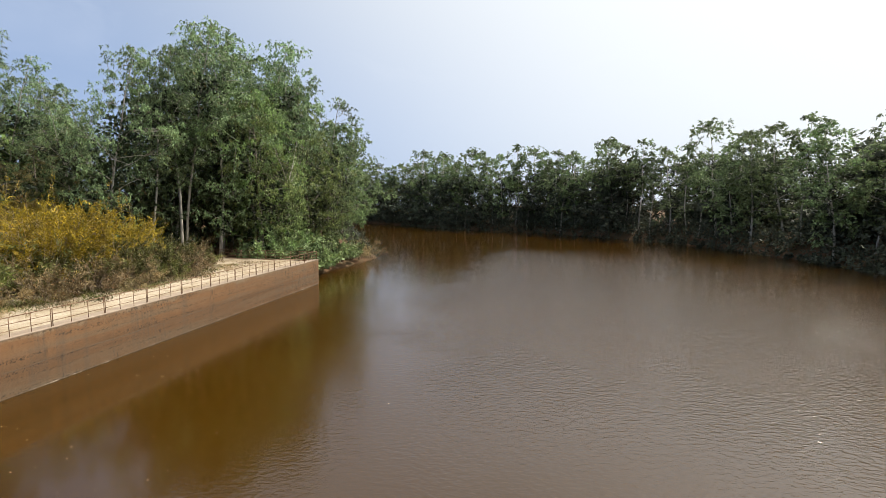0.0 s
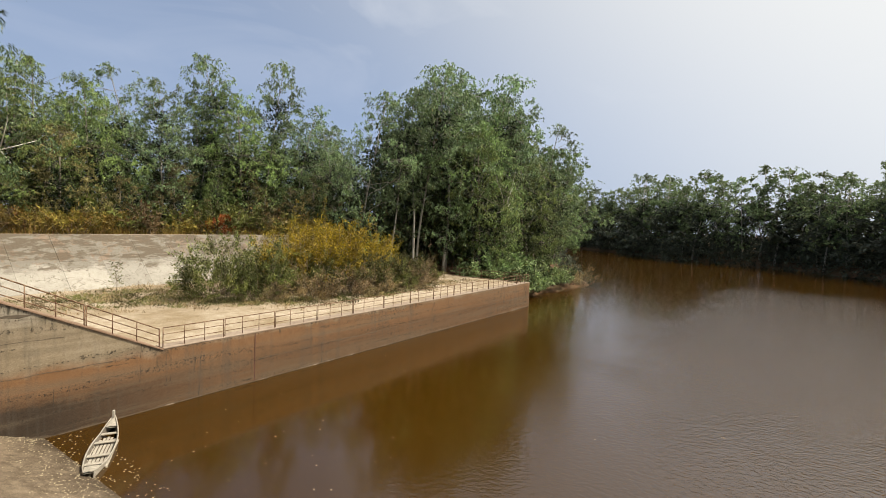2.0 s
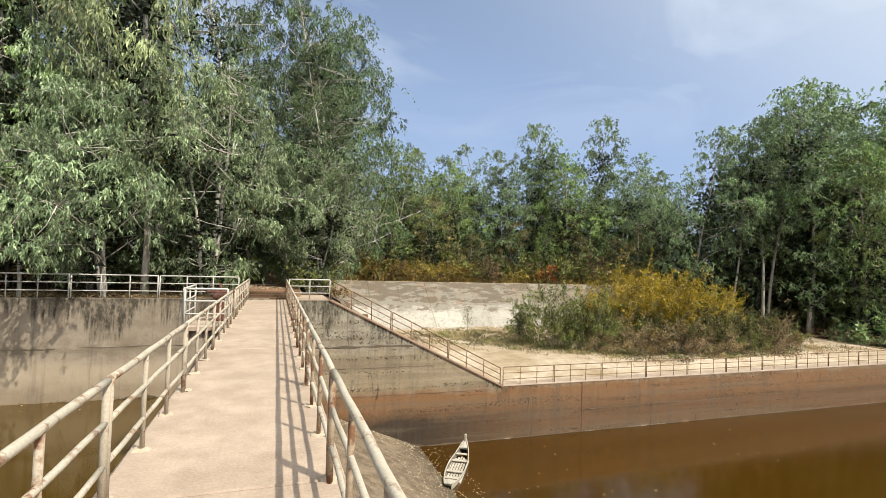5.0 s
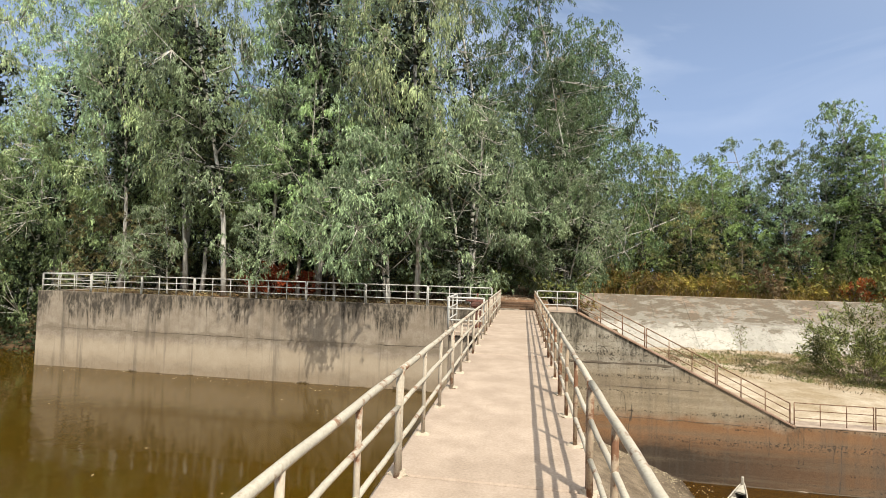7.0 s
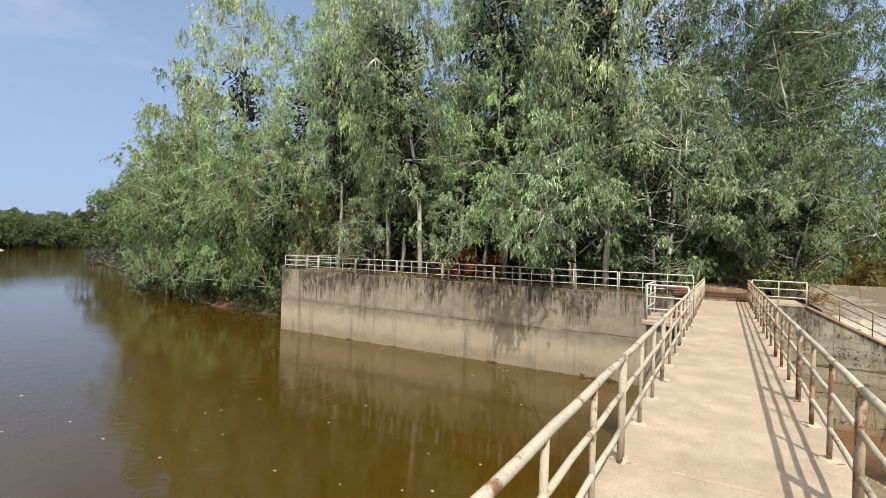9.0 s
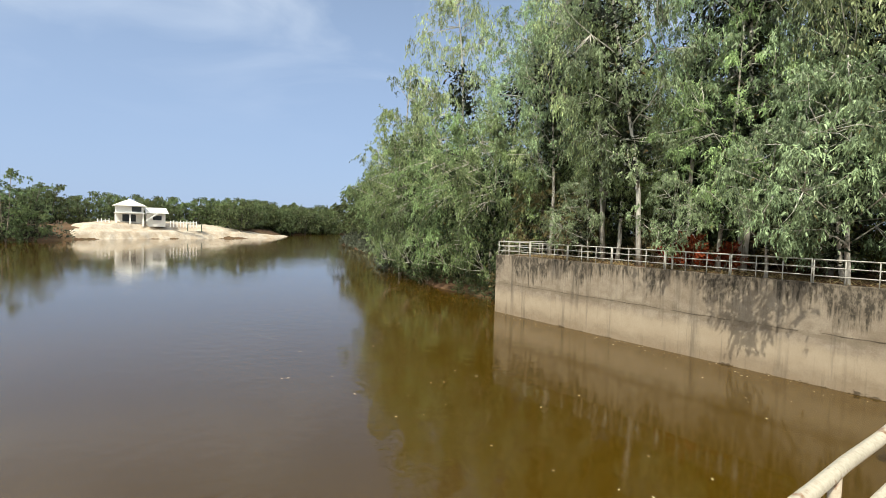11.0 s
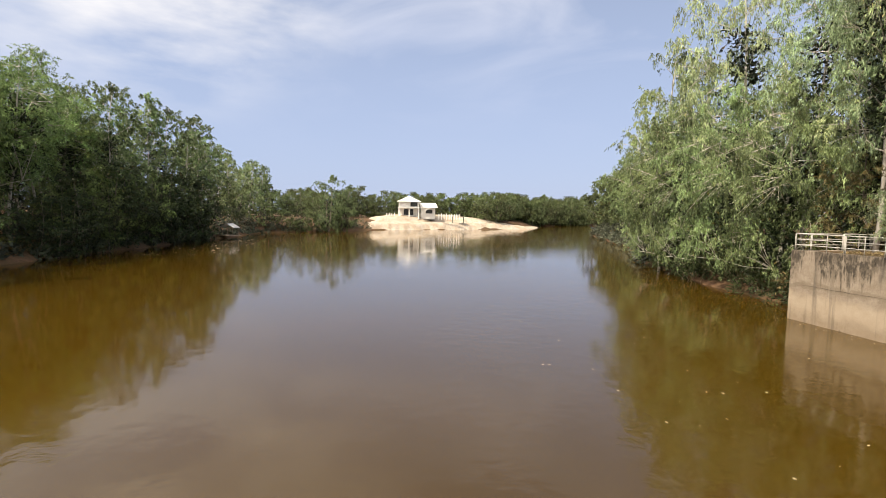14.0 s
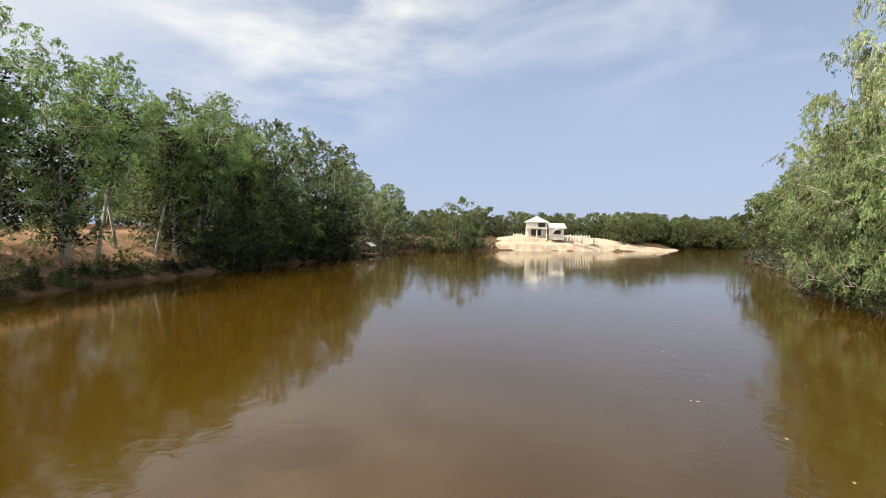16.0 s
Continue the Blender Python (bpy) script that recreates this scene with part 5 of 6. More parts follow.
def along(line, step, depth, seed, rows=1):
    """Spots along a line, in rows to its left."""
    rng = random.Random(seed)
    for (ax, ay), (bx, by) in zip(line, line[1:]):
        L = math.hypot(bx - ax, by - ay)
        nxv, nyv = -(by - ay) / L, (bx - ax) / L
        t = rng.uniform(0, step)
        while t < L:
            u = t / L
            for r in range(rows):
                o = depth * (r + rng.uniform(0.1, 0.9))
                yield ax + (bx - ax) * u + nxv * o, ay + (by - ay) * u + nyv * o, r, rng
            t += step * rng.uniform(0.7, 1.3)


EAST = [(238, 90), (202, 53), (171, 28), (158, -1), (120, -32.5), (90, -42), (73, -44), (30, -43.5)]
for x, y, r, rng in along(EAST, 4.4, 9, 31, 1):
    spots.append(by_top(far, rng.choice((0, 1, 0, 4)), x, y, rng.uniform(11.5, 17) + 5.0 * max(0, min(1, (x - 110) / 50)) + (4 if rng.random() < 0.15 else 0), 1.25))
for x, y, r, rng in along(EAST, 3.4, 2.6, 32, 2):
    BRUSH.append((x, y, rng.uniform(1.0, 2.2)))
for x, y, r, rng in along(EAST, 4.6, 5, 44, 1):
    spots.append(by_top(far, 5, x + 6 * (x > 100), y - 8 * (x < 130), rng.uniform(9, 14), 1.3))
for x, y, r, rng in along(EAST[3:], 5.5, 5, 49, 1):
    spots.append(by_top(far, 5, x + 12 * (x > 100), y - 15 * (x < 130), rng.uniform(11, 15), 1.4))
# north bank of the channel below the weir
for x, y, r, rng in along([(84, 30), (110, 43), (160, 64), (192, 89), (215, 131)], 6, 9, 33, 1):
    spots.append(by_top(far, rng.choice((0, 1, 2, 4)), x, y, rng.uniform(13, 18)))
for x, y, r, rng in along([(84, 29.5), (110, 42.5), (160, 63.5), (192, 88.5)], 3.6, 2, 39, 1):
    BRUSH.append((x, y, rng.uniform(0.8, 1.3)))
for x, y, r, rng in along([(84, 40), (110, 53), (160, 74), (192, 99), (215, 141)], 8, 6, 45, 1):
    spots.append(by_top(far, 5, x, y + 5, rng.uniform(8, 12)))
# south-west bank above the weir
SW = [(-108, -33), (-86, -34), (-51, -38), (-32, -37.5), (-6, -39)]
for x, y, r, rng in along(SW[:2] + [(-76, -35.2)], 3.8, 4, 34, 1):
    spots.append(by_top(far, rng.choice((0, 0, 4, 1)), x, y - 5, rng.uniform(15, 21)))
for x, y, r, rng in along([(-120, -50), (-28, -58)], 7.5, 8, 35, 1):
    spots.append(by_top(far, rng.choice((0, 4, 1)), x, y - 10, rng.uniform(15, 20)))
for x, y, r, rng in along([(-160, -52), (-30, -58)], 6.5, 6, 46, 1):
    spots.append(by_top(far, 5, x, y - 12, rng.uniform(7, 12)))
for x, y, r, rng in along([(-54, -37.6), (-86, -34), (-100, -33.4)], 2.8, 2.5, 36, 2):
    BRUSH.append((x, y - 2, rng.uniform(0.9, 1.5)))
for x, y, r, rng in along([(-14, -37.6), (-32, -36.8), (-56, -37.2)], 1.6, 1.6, 40, 1):
    BRUSH.append((x, y - 0.4, rng.uniform(0.18, 0.42)))
for x, y, r, rng in along([(-100, -33.4), (-130, -30.5), (-143, -16.5), (-158, -3)], 3.0, 2.2, 41, 1):
    BRUSH.append((x, y - 2, rng.uniform(0.7, 1.2)))
for x, y, r, rng in along([(-205, -44), (-150, -41), (-104, -37.5)], 5.0, 6, 47, 1):
    spots.append(by_top(far, rng.choice((0, 1, 4, 1)), x, y - 6, rng.uniform(15.5, 20.5)))
for x, y, r, rng in along([(-205, -50), (-104, -46)], 5.5, 5, 48, 1):
    spots.append(by_top(far, 5, x, y - 8, rng.uniform(4, 9)))
spots += [by_top(far, *q) for q in ((2, -139, -15, 12.0, 0.9), (2, -144, -12, 9.5, 0.9), (2, -147, -16, 8), (2, -136, -22, 8), (3, -152, -14, 7), (3, -158, -20, 8), (3, -166, -22, 8), (3, -134, -30, 7), (3, -128, -36, 8))]
for line, seed in ((UP_SHORE[2:9][::-1], 61), (UP_SHORE[-7:][::-1], 62), (DOWN_SHORE[5:10][::-1], 63), (DOWN_SHORE[-8:-1][::-1], 64)):
    for x, y, r, rng in along(line, 2.6, 1.3, seed, 1):
        if abs(x) > 14:
            BRUSH.append((x, y, rng.uniform(0.28, 0.55) + 0.35 * (seed == 61)))
# woods behind the white house and along the north-west shore
for x, y, r, rng in along([(-205, -70), (-205, -22), (-214, 20), (-232, 50), (-262, 78)][::-1], 7, 9, 37, 2):
    spots.append(by_top(far, 3, x - 8, y, rng.uniform(8.5, 12.5)))
for x, y, r, rng in along([(-66, 41), (-100, 52), (-141, 65), (-200, 104), (-288, 146)][::-1], 5.2, 6, 38, 2):
    spots.append(by_top(far, (3 if x < -110 else 2) if r == 0 else 5, x, y + 2, rng.uniform(9, 13) + (3 if x > -150 else 0)))
for x, y, r, rng in along([(-236, 78), (-222, 40), (-210, 0), (-205, -40)], 3.6, 5, 65, 1):
    spots.append(by_top(far, 3, x - 5, y, rng.uniform(7.5, 11)))
for x, y, r, rng in along([(-54, 32.5), (-82, 45), (-141, 63.5), (-200, 102.5)][::-1], 3.4, 2, 42, 1):
    BRUSH.append((x, y + 1, rng.uniform(0.7, 1.2)))
for x, y, r, rng in along([(-288, 130), (-240, 74), (-190, 52)][::-1], 6, 5, 43, 2):
    spots.append(by_top(far, 3, x, y - 4, rng.uniform(8, 12)))
for x, y, r, rng in along([(-345, 84), (-312, 118), (-300, 137), (-288, 152), (-262, 165)][::-1], 4.5, 5, 66, 2):
    spots.append(by_top(far, 3, x - 4, y, rng.uniform(11, 16)))
scatter(far, spots)


def brush(name, label, spots, leaves, size, material, seed):
    """Uneven low brush along a shore, as one mesh of twigs' leaves."""
    rng = np.random.default_rng(seed)
    P, D = [], []
    for x, y, sc in spots:
        n = int(leaves * (0.6 + sc))
        u = rng.normal(size=(n, 3))
        u /= np.linalg.norm(u, axis=1, keepdims=True)
        r = rng.uniform(0.35, 1.0, (n, 1)) ** 0.6
        lob = 1 + 0.45 * np.sin(u[:, :1] * 5 + x) * np.sin(u[:, 1:2] * 6 + y)
        q = u * r * lob * np.array([2.3, 2.0, 2.9]) * sc
        q[:, 2] = np.abs(q[:, 2])
        P.append(q + np.array([x, y, float(ground_height(x, y)) - 0.1]))
        D.append(u + rng.normal(size=(n, 3)) * 0.6 + np.array([0, 0, -0.25]))
    me = leaves_mesh(name, np.concatenate(P), np.concatenate(D), size[0], size[1], material, rng)
    return tagged(new(name, me), label, "brush", kind="stuff")


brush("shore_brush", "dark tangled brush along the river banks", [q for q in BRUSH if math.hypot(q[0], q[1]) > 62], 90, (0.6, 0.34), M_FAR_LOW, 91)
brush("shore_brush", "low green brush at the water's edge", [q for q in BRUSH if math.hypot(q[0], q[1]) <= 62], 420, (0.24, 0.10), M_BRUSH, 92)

bushes = [
    shrub("terrace_shrub", "large green shrub on the terrace sand", "terrace shrubs", 41, 4.6, 3.4, 46, 150, (0.25, 0.07), M_BUSH, M_TWIG),
    shrub("terrace_shrub", "tall shrub with yellow flowering tops", "terrace shrubs", 42, 5.6, 3.4, 50, 160, (0.27, 0.055), M_YELLOW, M_TWIG, low=0.45, twigs=3),
    shrub("terrace_shrub", "dry brown twiggy shrub on the sand", "terrace shrubs", 43, 3.0, 2.6, 50, 70, (0.22, 0.06), M_DRY, M_TWIG, low=0.2, twigs=4),
    shrub("undergrowth_shrub", "brownish undergrowth shrub beneath the trees", "undergrowth", 44, 2.6, 2.0, 14, 46, (0.32, 0.13), M_DRY, M_TWIG),
    shrub("undergrowth_shrub", "green undergrowth shrub beneath the trees", "undergrowth", 45, 2.8, 2.2, 14, 46, (0.35, 0.16), M_BUSH, M_TWIG),
    shrub("red_shrub", "shrub with rusty red leaves", "undergrowth", 46, 1.8, 1.3, 20, 60, (0.2, 0.09), M_RED, M_TWIG),
    shrub("bank_creeper", "bright green creeper mound spilling to the water", "creepers", 47, 3.0, 3.6, 40, 70, (0.36, 0.2), M_EUC_Y, M_TWIG, low=0.05),
    shrub("undergrowth_shrub", "ochre and olive tall weeds at the slope's top", "undergrowth", 48, 2.4, 1.8, 20, 56, (0.30, 0.08), M_OCHRE, M_TWIG, low=0.05),
    shrub("shore_shrub", "dark green shrub hanging over the water's edge", "undergrowth", 50, 2.6, 2.4, 18, 60, (0.26, 0.11), M_BRUSH, M_TWIG, low=0.02),
    shrub("terrace_shrub", "olive green shrub beneath the yellow tops", "terrace shrubs", 49, 3.8, 3.2, 50, 120, (0.28, 0.085), M_OLIVE, M_TWIG, low=0.05),
]
spots = [(20.8, 35, 0, 0.95), (23.5, 33.6, 0, 0.95), (23, 37.5, 0, 1.0), (26.3, 34.5, 9, 1.1), (28, 34.5, 1, 1.0), (31, 34.5, 1, 1.1), (34, 34, 1, 1.05), (37, 34.5, 1, 0.88), (30, 37, 1, 1.08), (34.5, 37, 0, 1.0), (40, 34, 9, 0.95),
         (29, 33, 9, 1.0), (32.5, 32.5, 9, 1.05), (36, 32.4, 9, 0.95)]
# dry twiggy shrubs in front of them
spots += [(26, 31, 2, 1.0), (29, 30.4, 2, 0.95), (32, 29.8, 2, 0.9), (35.2, 29.6, 0, 0.6), (33.5, 30.3, 9, 0.6), (38, 30.6, 2, 0.9), (41, 31.6, 2, 0.95), (23, 31.6, 2, 0.55), (43, 32, 9, 0.6), (30.5, 28.4, 2, 0.4), (37, 28.3, 2, 0.35)]
# red shrubs, and creepers at the terrace's end
spots += [(30.5, 51.4, 5, 1.25), (-13.0, 25.6, 5, 1.1), (-14.2, 26.0, 5, 0.9), (-12.0, 26.2, 5, 0.8),
         (53.5, 27.6, 6, 1.1), (57, 27.8, 6, 1.25), (60, 28.2, 6, 1.3), (64, 28.0, 6, 1.2), (68, 27.2, 6, 1.0), (71, 26.6, 2, 1.0), (75, 25.8, 2, 1.0), (54, 31, 6, 1.3), (59, 32, 6, 1.4), (65, 31.5, 6, 1.3)]
for x, y, rng in jittered(4, 54, 51.2, 54.5, 24, 2, 51):
    spots.append((x, y, rng.choice((3, 7, 7, 7, 4)), rng.uniform(0.8, 1.5)))
# mostly dark-leaved shrubs here: canopy shade put into the undergrowth's colour
for x, y, rng in jittered(-26, -2.5, 28.0, 44, 9, 4, 52):
    spots.append((x, y, rng.choice((8, 8, 4, 3)), rng.uniform(0.6, 1.2)))
for x, y, rng in jittered(-60, -27, 27.6, 32, 16, 2, 53):
    spots.append((x, y + max(0, (-x - 40) * 0.33), rng.choice((8, 8, 4, 8, 3)), rng.uniform(0.7, 1.2)))
for x, y, rng in jittered(2.8, 5.5, 44, 54, 2, 4, 54):
    spots.append((x, y, rng.choice((4, 7)), rng.uniform(0.6, 0.9)))
for x, y, rng in jittered(42, 62, 37, 47, 7, 2, 55):
    spots.append((x, y, rng.choice((4, 3)), rng.uniform(0.7, 1.1)))
for x, y, rng in jittered(-60, -16, -40.5, -37.2, 15, 1, 56):
    spots.append((x, y, rng.choice((4, 3, 3, 4)), rng.uniform(0.25, 0.6)))
for x, y, rng in jittered(4, 56, 54.5, 58, 20, 1, 57):
    spots.append((x, y, rng.choice((4, 7, 3)), rng.uniform(1.0, 1.6)))
spots += [(-2.3, 27.6, 4, 0.6), (2.1, 27.4, 4, 0.65), (-2.2, 31.5, 4, 0.8), (2.0, 32, 4, 0.8), (-2.0, 37, 4, 0.9), (2.0, 38, 3, 0.9), (1.6, 44, 4, 0.8), (-1.8, 46, 4, 0.8)]
scatter(bushes, spots)


# ---- boat ----
def boat_section(t, f):
    """Half breadth, bottom and sheer of the hull at t from stern (0) to bow (1)."""
    w = 0.41 * (math.sin(math.pi * min(1, 0.06 + t * 0.94)) ** 0.62) * (1.0 if t < 0.6 else 1 - 0.12 * (t - 0.6))
    if t > 0.97:
        w = 0.05
    sheer = 0.30 + 0.55 * max(0, t - 0.72) ** 1.4 * 3.2 + 0.18 * max(0, 0.16 - t) * 3
    keel = 0.0 + 0.9 * max(0, t - 0.82) ** 1.5 + 0.3 * max(0, 0.1 - t)
    return w, keel, sheer


def boat():
    ob = thing("rowing_boat", "weathered grey-white wooden canoe floating beside the weir apron", "boat")
    L, n = 4.35, 22
    prof = [(1.0, 1.0), (0.97, 0.6), (0.82, 0.2), (0.45, 0.03), (0.0, 0.0)]
    for name, mat, inset in (("hull", M_BOAT, 0.0), ("lining", M_BOAT_IN, 0.035)):
        vs, fs = [], []
        for i in range(n + 1):
            t = i / n
            w, k, s = boat_section(t, 0)
            row = [(-a * max(0.01, w - inset), b) for a, b in prof] + [(a * max(0.01, w - inset), b) for a, b in prof[-2::-1]]
            vs += [(x, (t - 0.5) * (L - 2 * inset), k + inset + (s - k - inset) * b) for x, b in row]
        m = 2 * len(prof) - 1
        for i in range(n):
            for j in range(m - 1):
                q = (i * m + j, i * m + j + 1, (i + 1) * m + j + 1, (i + 1) * m + j)
                fs.append(q if inset else q[::-1])
        part(name, mesh_of(name, vs, fs, mat, True), None, ob)
    for side in (-1, 1):
        pts = []
        for i in range(n + 1):
            w, k, s = boat_section(i / n, 0)
            pts.append((side * (w - 0.012), (i / n - 0.5) * L, s))
        part("gunwale", tubes_mesh("gunwale", [(pts, [0.026] * (n + 1))], M_BOAT, 6), None, ob)
    # closed decks at stern and bow
    for t0, t1 in ((0.0, 0.13), (0.86, 0.985)):
        vs, fs = [], []
        for i in range(6):
            t = t0 + (t1 - t0) * i / 5
            w, k, s = boat_section(t, 0)
            y = (t - 0.5) * L
            vs += [(-w * 0.97, y, s - 0.015), (0, y, s + 0.015), (w * 0.97, y, s - 0.015), (w * 0.9, y, s - 0.06), (-w * 0.9, y, s - 0.06)]
            if i:
                b = 5 * i
                fs += [(b - 5 + q, b - 5 + (q + 1) % 5, b + (q + 1) % 5, b + q) for q in range(5)]
        part("end_deck", mesh_of("end_deck", vs, fs, M_BOAT), None, ob)
    for t in (0.21, 0.36, 0.62, 0.78):
        w, k, s = boat_section(t, 0)
        y = (t - 0.5) * L
        part("thwart", box((-w + 0.02, y - 0.085, s - 0.09), (w - 0.02, y + 0.085, s - 0.055), 0.006), M_BOAT, ob)
    for j in range(-3, 4):
        part("floor_board", box((j * 0.115 - 0.044, -1.6 + 0.06 * abs(j), 0.13), (j * 0.115 + 0.044, 1.25 - 0.15 * abs(j), 0.155), 0.004), M_BOAT, ob)
    for t in (0.22, 0.3, 0.48, 0.56, 0.72):
        w, k, s = boat_section(t, 0)
        y = (t - 0.5) * L
        part("rib", tubes_mesh("rib", [([(-w * 0.93, y, s - 0.03), (-w * 0.75, y, k + 0.1), (0, y, k + 0.06), (w * 0.75, y, k + 0.1), (w * 0.93, y, s - 0.03)], [0.018] * 5)], M_BOAT_IN, 5), None, ob)
    part("stem_post", box((-0.045, L * 0.5 - 0.16, 0.15), (0.045, L * 0.5 - 0.02, 0.86), 0.015), M_BOAT, ob)
    return ob


boat().matrix_basis = pose(7.9, 20.6, DOWN_WATER - 0.13, 0, 0, -30.5)


# ---- white house on the sand bank ----
def house():
    ob = thing("white_house", "small white two-storey house with a pyramid roof and a low wing", "house")
    z = 1.35
    for x in (-161.4, -167.0):
        for y in (5.7, 8.9, 12.0):
            part("column", box((x - 0.2, y - 0.2, z - 1.5), (x + 0.2, y + 0.2, z + 2.1), 0.02), M_WHITE, ob)
    part("ground_floor_wall", box((-167.0, 5.9, z - 1.5), (-163.4, 11.8, z + 2.1), 0.02), M_WHITE, ob)
    part("floor_slab", box((-167.4, 5.3, z + 2.1), (-160.6, 12.4, z + 2.35), 0.02), M_WHITE, ob)
    upper = part("upper_wall", box((-167.0, 5.6, z + 2.35), (-161.4, 12.1, z + 4.25), 0.02), M_WHITE, ob)
    part("window", box((-161.42, 9.3, z + 2.6), (-161.3, 11.6, z + 4.0), 0.02), M_GLASSY, upper, "dark upper window")
    # dark sheet on the wall paints the shade of the open ground floor
    part("doorway", box((-163.42, 7.2, z - 0.2), (-163.3, 10.4, z + 1.8), 0.02), M_GLASSY, ob, "dark open ground floor")
    bm = bmesh.new()
    a = [bm.verts.new(p) for p in ((-160.4, 4.9, z + 4.1), (-160.4, 12.8, z + 4.1), (-168.0, 12.8, z + 4.1), (-168.0, 4.9, z + 4.1))]
    b = [bm.verts.new(v.co + Vector((0, 0, 0.14))) for v in a]
    top = bm.verts.new((-164.2, 8.9, z + 6.15))
    bm.faces.new(a[::-1])
    for i in range(4):
        bm.faces.new((a[i], a[(i + 1) % 4], b[(i + 1) % 4], b[i]))
        bm.faces.new((b[i], b[(i + 1) % 4], top))
    part("roof", bm, M_ROOF, ob, "pale pyramid roof")
    wing = part("wing_wall", box((-167.0, 12.9, z - 1.5), (-162.2, 17.6, z + 2.2), 0.02), M_WHITE, ob)
    part("window", box((-162.22, 14.4, z + 0.4), (-162.1, 16.6, z + 1.7), 0.02), M_GLASSY, wing, "dark wing window")
    bm = prism([(-160.9, z + 2.25), (-160.9, z + 2.4), (-167.4, z + 4.0), (-167.4, z + 3.85)], 12.6, 18.3)
    part("wing_roof", bm, M_ROOF, ob, "pale sloping sheet roof")
    st = part("stair", prism([(0, 0), (0, 0.2), (2.6, 2.35), (2.9, 2.35), (2.9, 2.1)], -0.5, 0.5), M_WHITE, ob)
    st.matrix_basis = pose(-160.6, 12.6, z, 0, 0, -90) @ Matrix.Diagonal((-1, 1, 1, 1))
    return ob


AWAY = Matrix.Translation((-0.4, 0, 1.73)) @ Matrix.Diagonal((1.095, 1.095, 1.095, 1)) @ Matrix.Translation((0.4, 0, -1.73))
house().matrix_basis = AWAY
for y0, n in ((1.5, 4), (18.6, 9)):
    f = thing("yard_fence", "white concrete fence in front of the house", "fence")
    for i in range(n):
        part("post", box((-160.2, y0 + i * 0.85 - 0.11, -0.2), (-159.95, y0 + i * 0.85 + 0.11, 1.7 + 0.15 * (i % 2)), 0.02), M_WHITE, f)
    f.matrix_basis = AWAY
    part("fence_rail", box((-160.12, y0, 1.25), (-160.04, y0 + (n - 1) * 0.85, 1.42), 0.01), M_WHITE, f)
bench = thing("yard_table", "dark green table standing on the sand slope", "table")
part("tabletop", box((-155.6, 22.0, 0.75), (-154.2, 26.2, 0.87), 0.02), M_GREEN, bench)
for y in (22.3, 25.9):
    part("leg", box((-155.1, y - 0.1, -1.2), (-154.7, y + 0.1, 0.75), 0.02), M_GREEN, bench)

bench.matrix_basis = Matrix.Translation((-0.4, 0, 1.73)) @ Matrix.Diagonal((1.15, 1.15, 1.15, 1)) @ Matrix.Translation((0.4, 0, -1.73))
shelter = thing("shore_shelter", "low shelter with a pale tin roof at the water's edge", "shelter")
bm = prism([(-1.7, 0.0), (0.0, 0.75), (1.7, -0.2), (1.7, -0.27), (0.0, 0.68), (-1.7, -0.07)], -1.6, 1.6)
part("roof", bm, M_TIN, shelter)
for x in (-1.4, 1.4):
    for y in (-1.3, 1.3):
        part("post", tubes_mesh("post", [([(x, y, -2.6), (x, y, 0.02 if x < 0 else -0.15)], [0.06, 0.05])], M_TWIG, 6), None, shelter)
part("platform", box((-2.0, -1.8, -2.3), (2.0, 1.8, -2.15), 0.02), M_TWIG, shelter)
shelter.matrix_basis = pose(-103, -30.2, -1.55, 0, 0, 78) @ Matrix.Diagonal((0.8, 0.8, 0.8, 1))

# ---- sapling, weeds, litter ----
sap = thing("sapling", "thin young sapling with few leaves on the terrace", "sapling")
rng = np.random.default_rng(61)
stem = [(0, 0, -0.2), (0.05, 0, 0.8), (-0.03, 0.04, 1.6), (0.06, 0.0, 2.5)]
tw = [(stem, [0.028, 0.022, 0.016, 0.006])]
o = []
for k in range(16):
    zz = 0.7 + 1.7 * k / 16
    a = k * 2.4
    e = (0.5 * math.cos(a) * (1.2 - 0.3 * zz / 2.5), 0.5 * math.sin(a) * (1.2 - 0.3 * zz / 2.5), zz + 0.28)
    tw.append(([(0, 0, zz), (e[0] * 0.6, e[1] * 0.6, zz + 0.2), e], [0.01, 0.007, 0.003]))
    for q in np.linspace(0.35, 1, 9):
        o.append((e[0] * q, e[1] * q, zz + 0.28 * q))
o = np.array(o) + rng.normal(size=(len(o), 3)) * 0.05
part("trunk", tubes_mesh("trunk", tw, M_TWIG, 5), None, sap)
part("leaf_sprays", leaves_mesh("leaf_sprays", o, rng.normal(size=o.shape), 0.16, 0.07, M_BUSH, rng), None, sap)
sap.matrix_basis = pose(16.6, 41.5, TERRACE - 0.05)


def tufts(name, label, spots, blades, height, spread, material, seed, lean=0.5):
    """Low grass or weeds in tufts, as one mesh."""
    rng = np.random.default_rng(seed)
    P = np.repeat(np.array(spots), blades, axis=0)
    P = P + np.concatenate([rng.normal(size=(len(P), 2)) * spread, np.zeros((len(P), 1))], 1)
    d = np.concatenate([rng.normal(size=(len(P), 2)) * lean, np.ones((len(P), 1))], 1)
    me = leaves_mesh(name, P, d, height, 0.035, material, rng, 0.6)
    return tagged(new(name, me), label, "grass", kind="stuff")


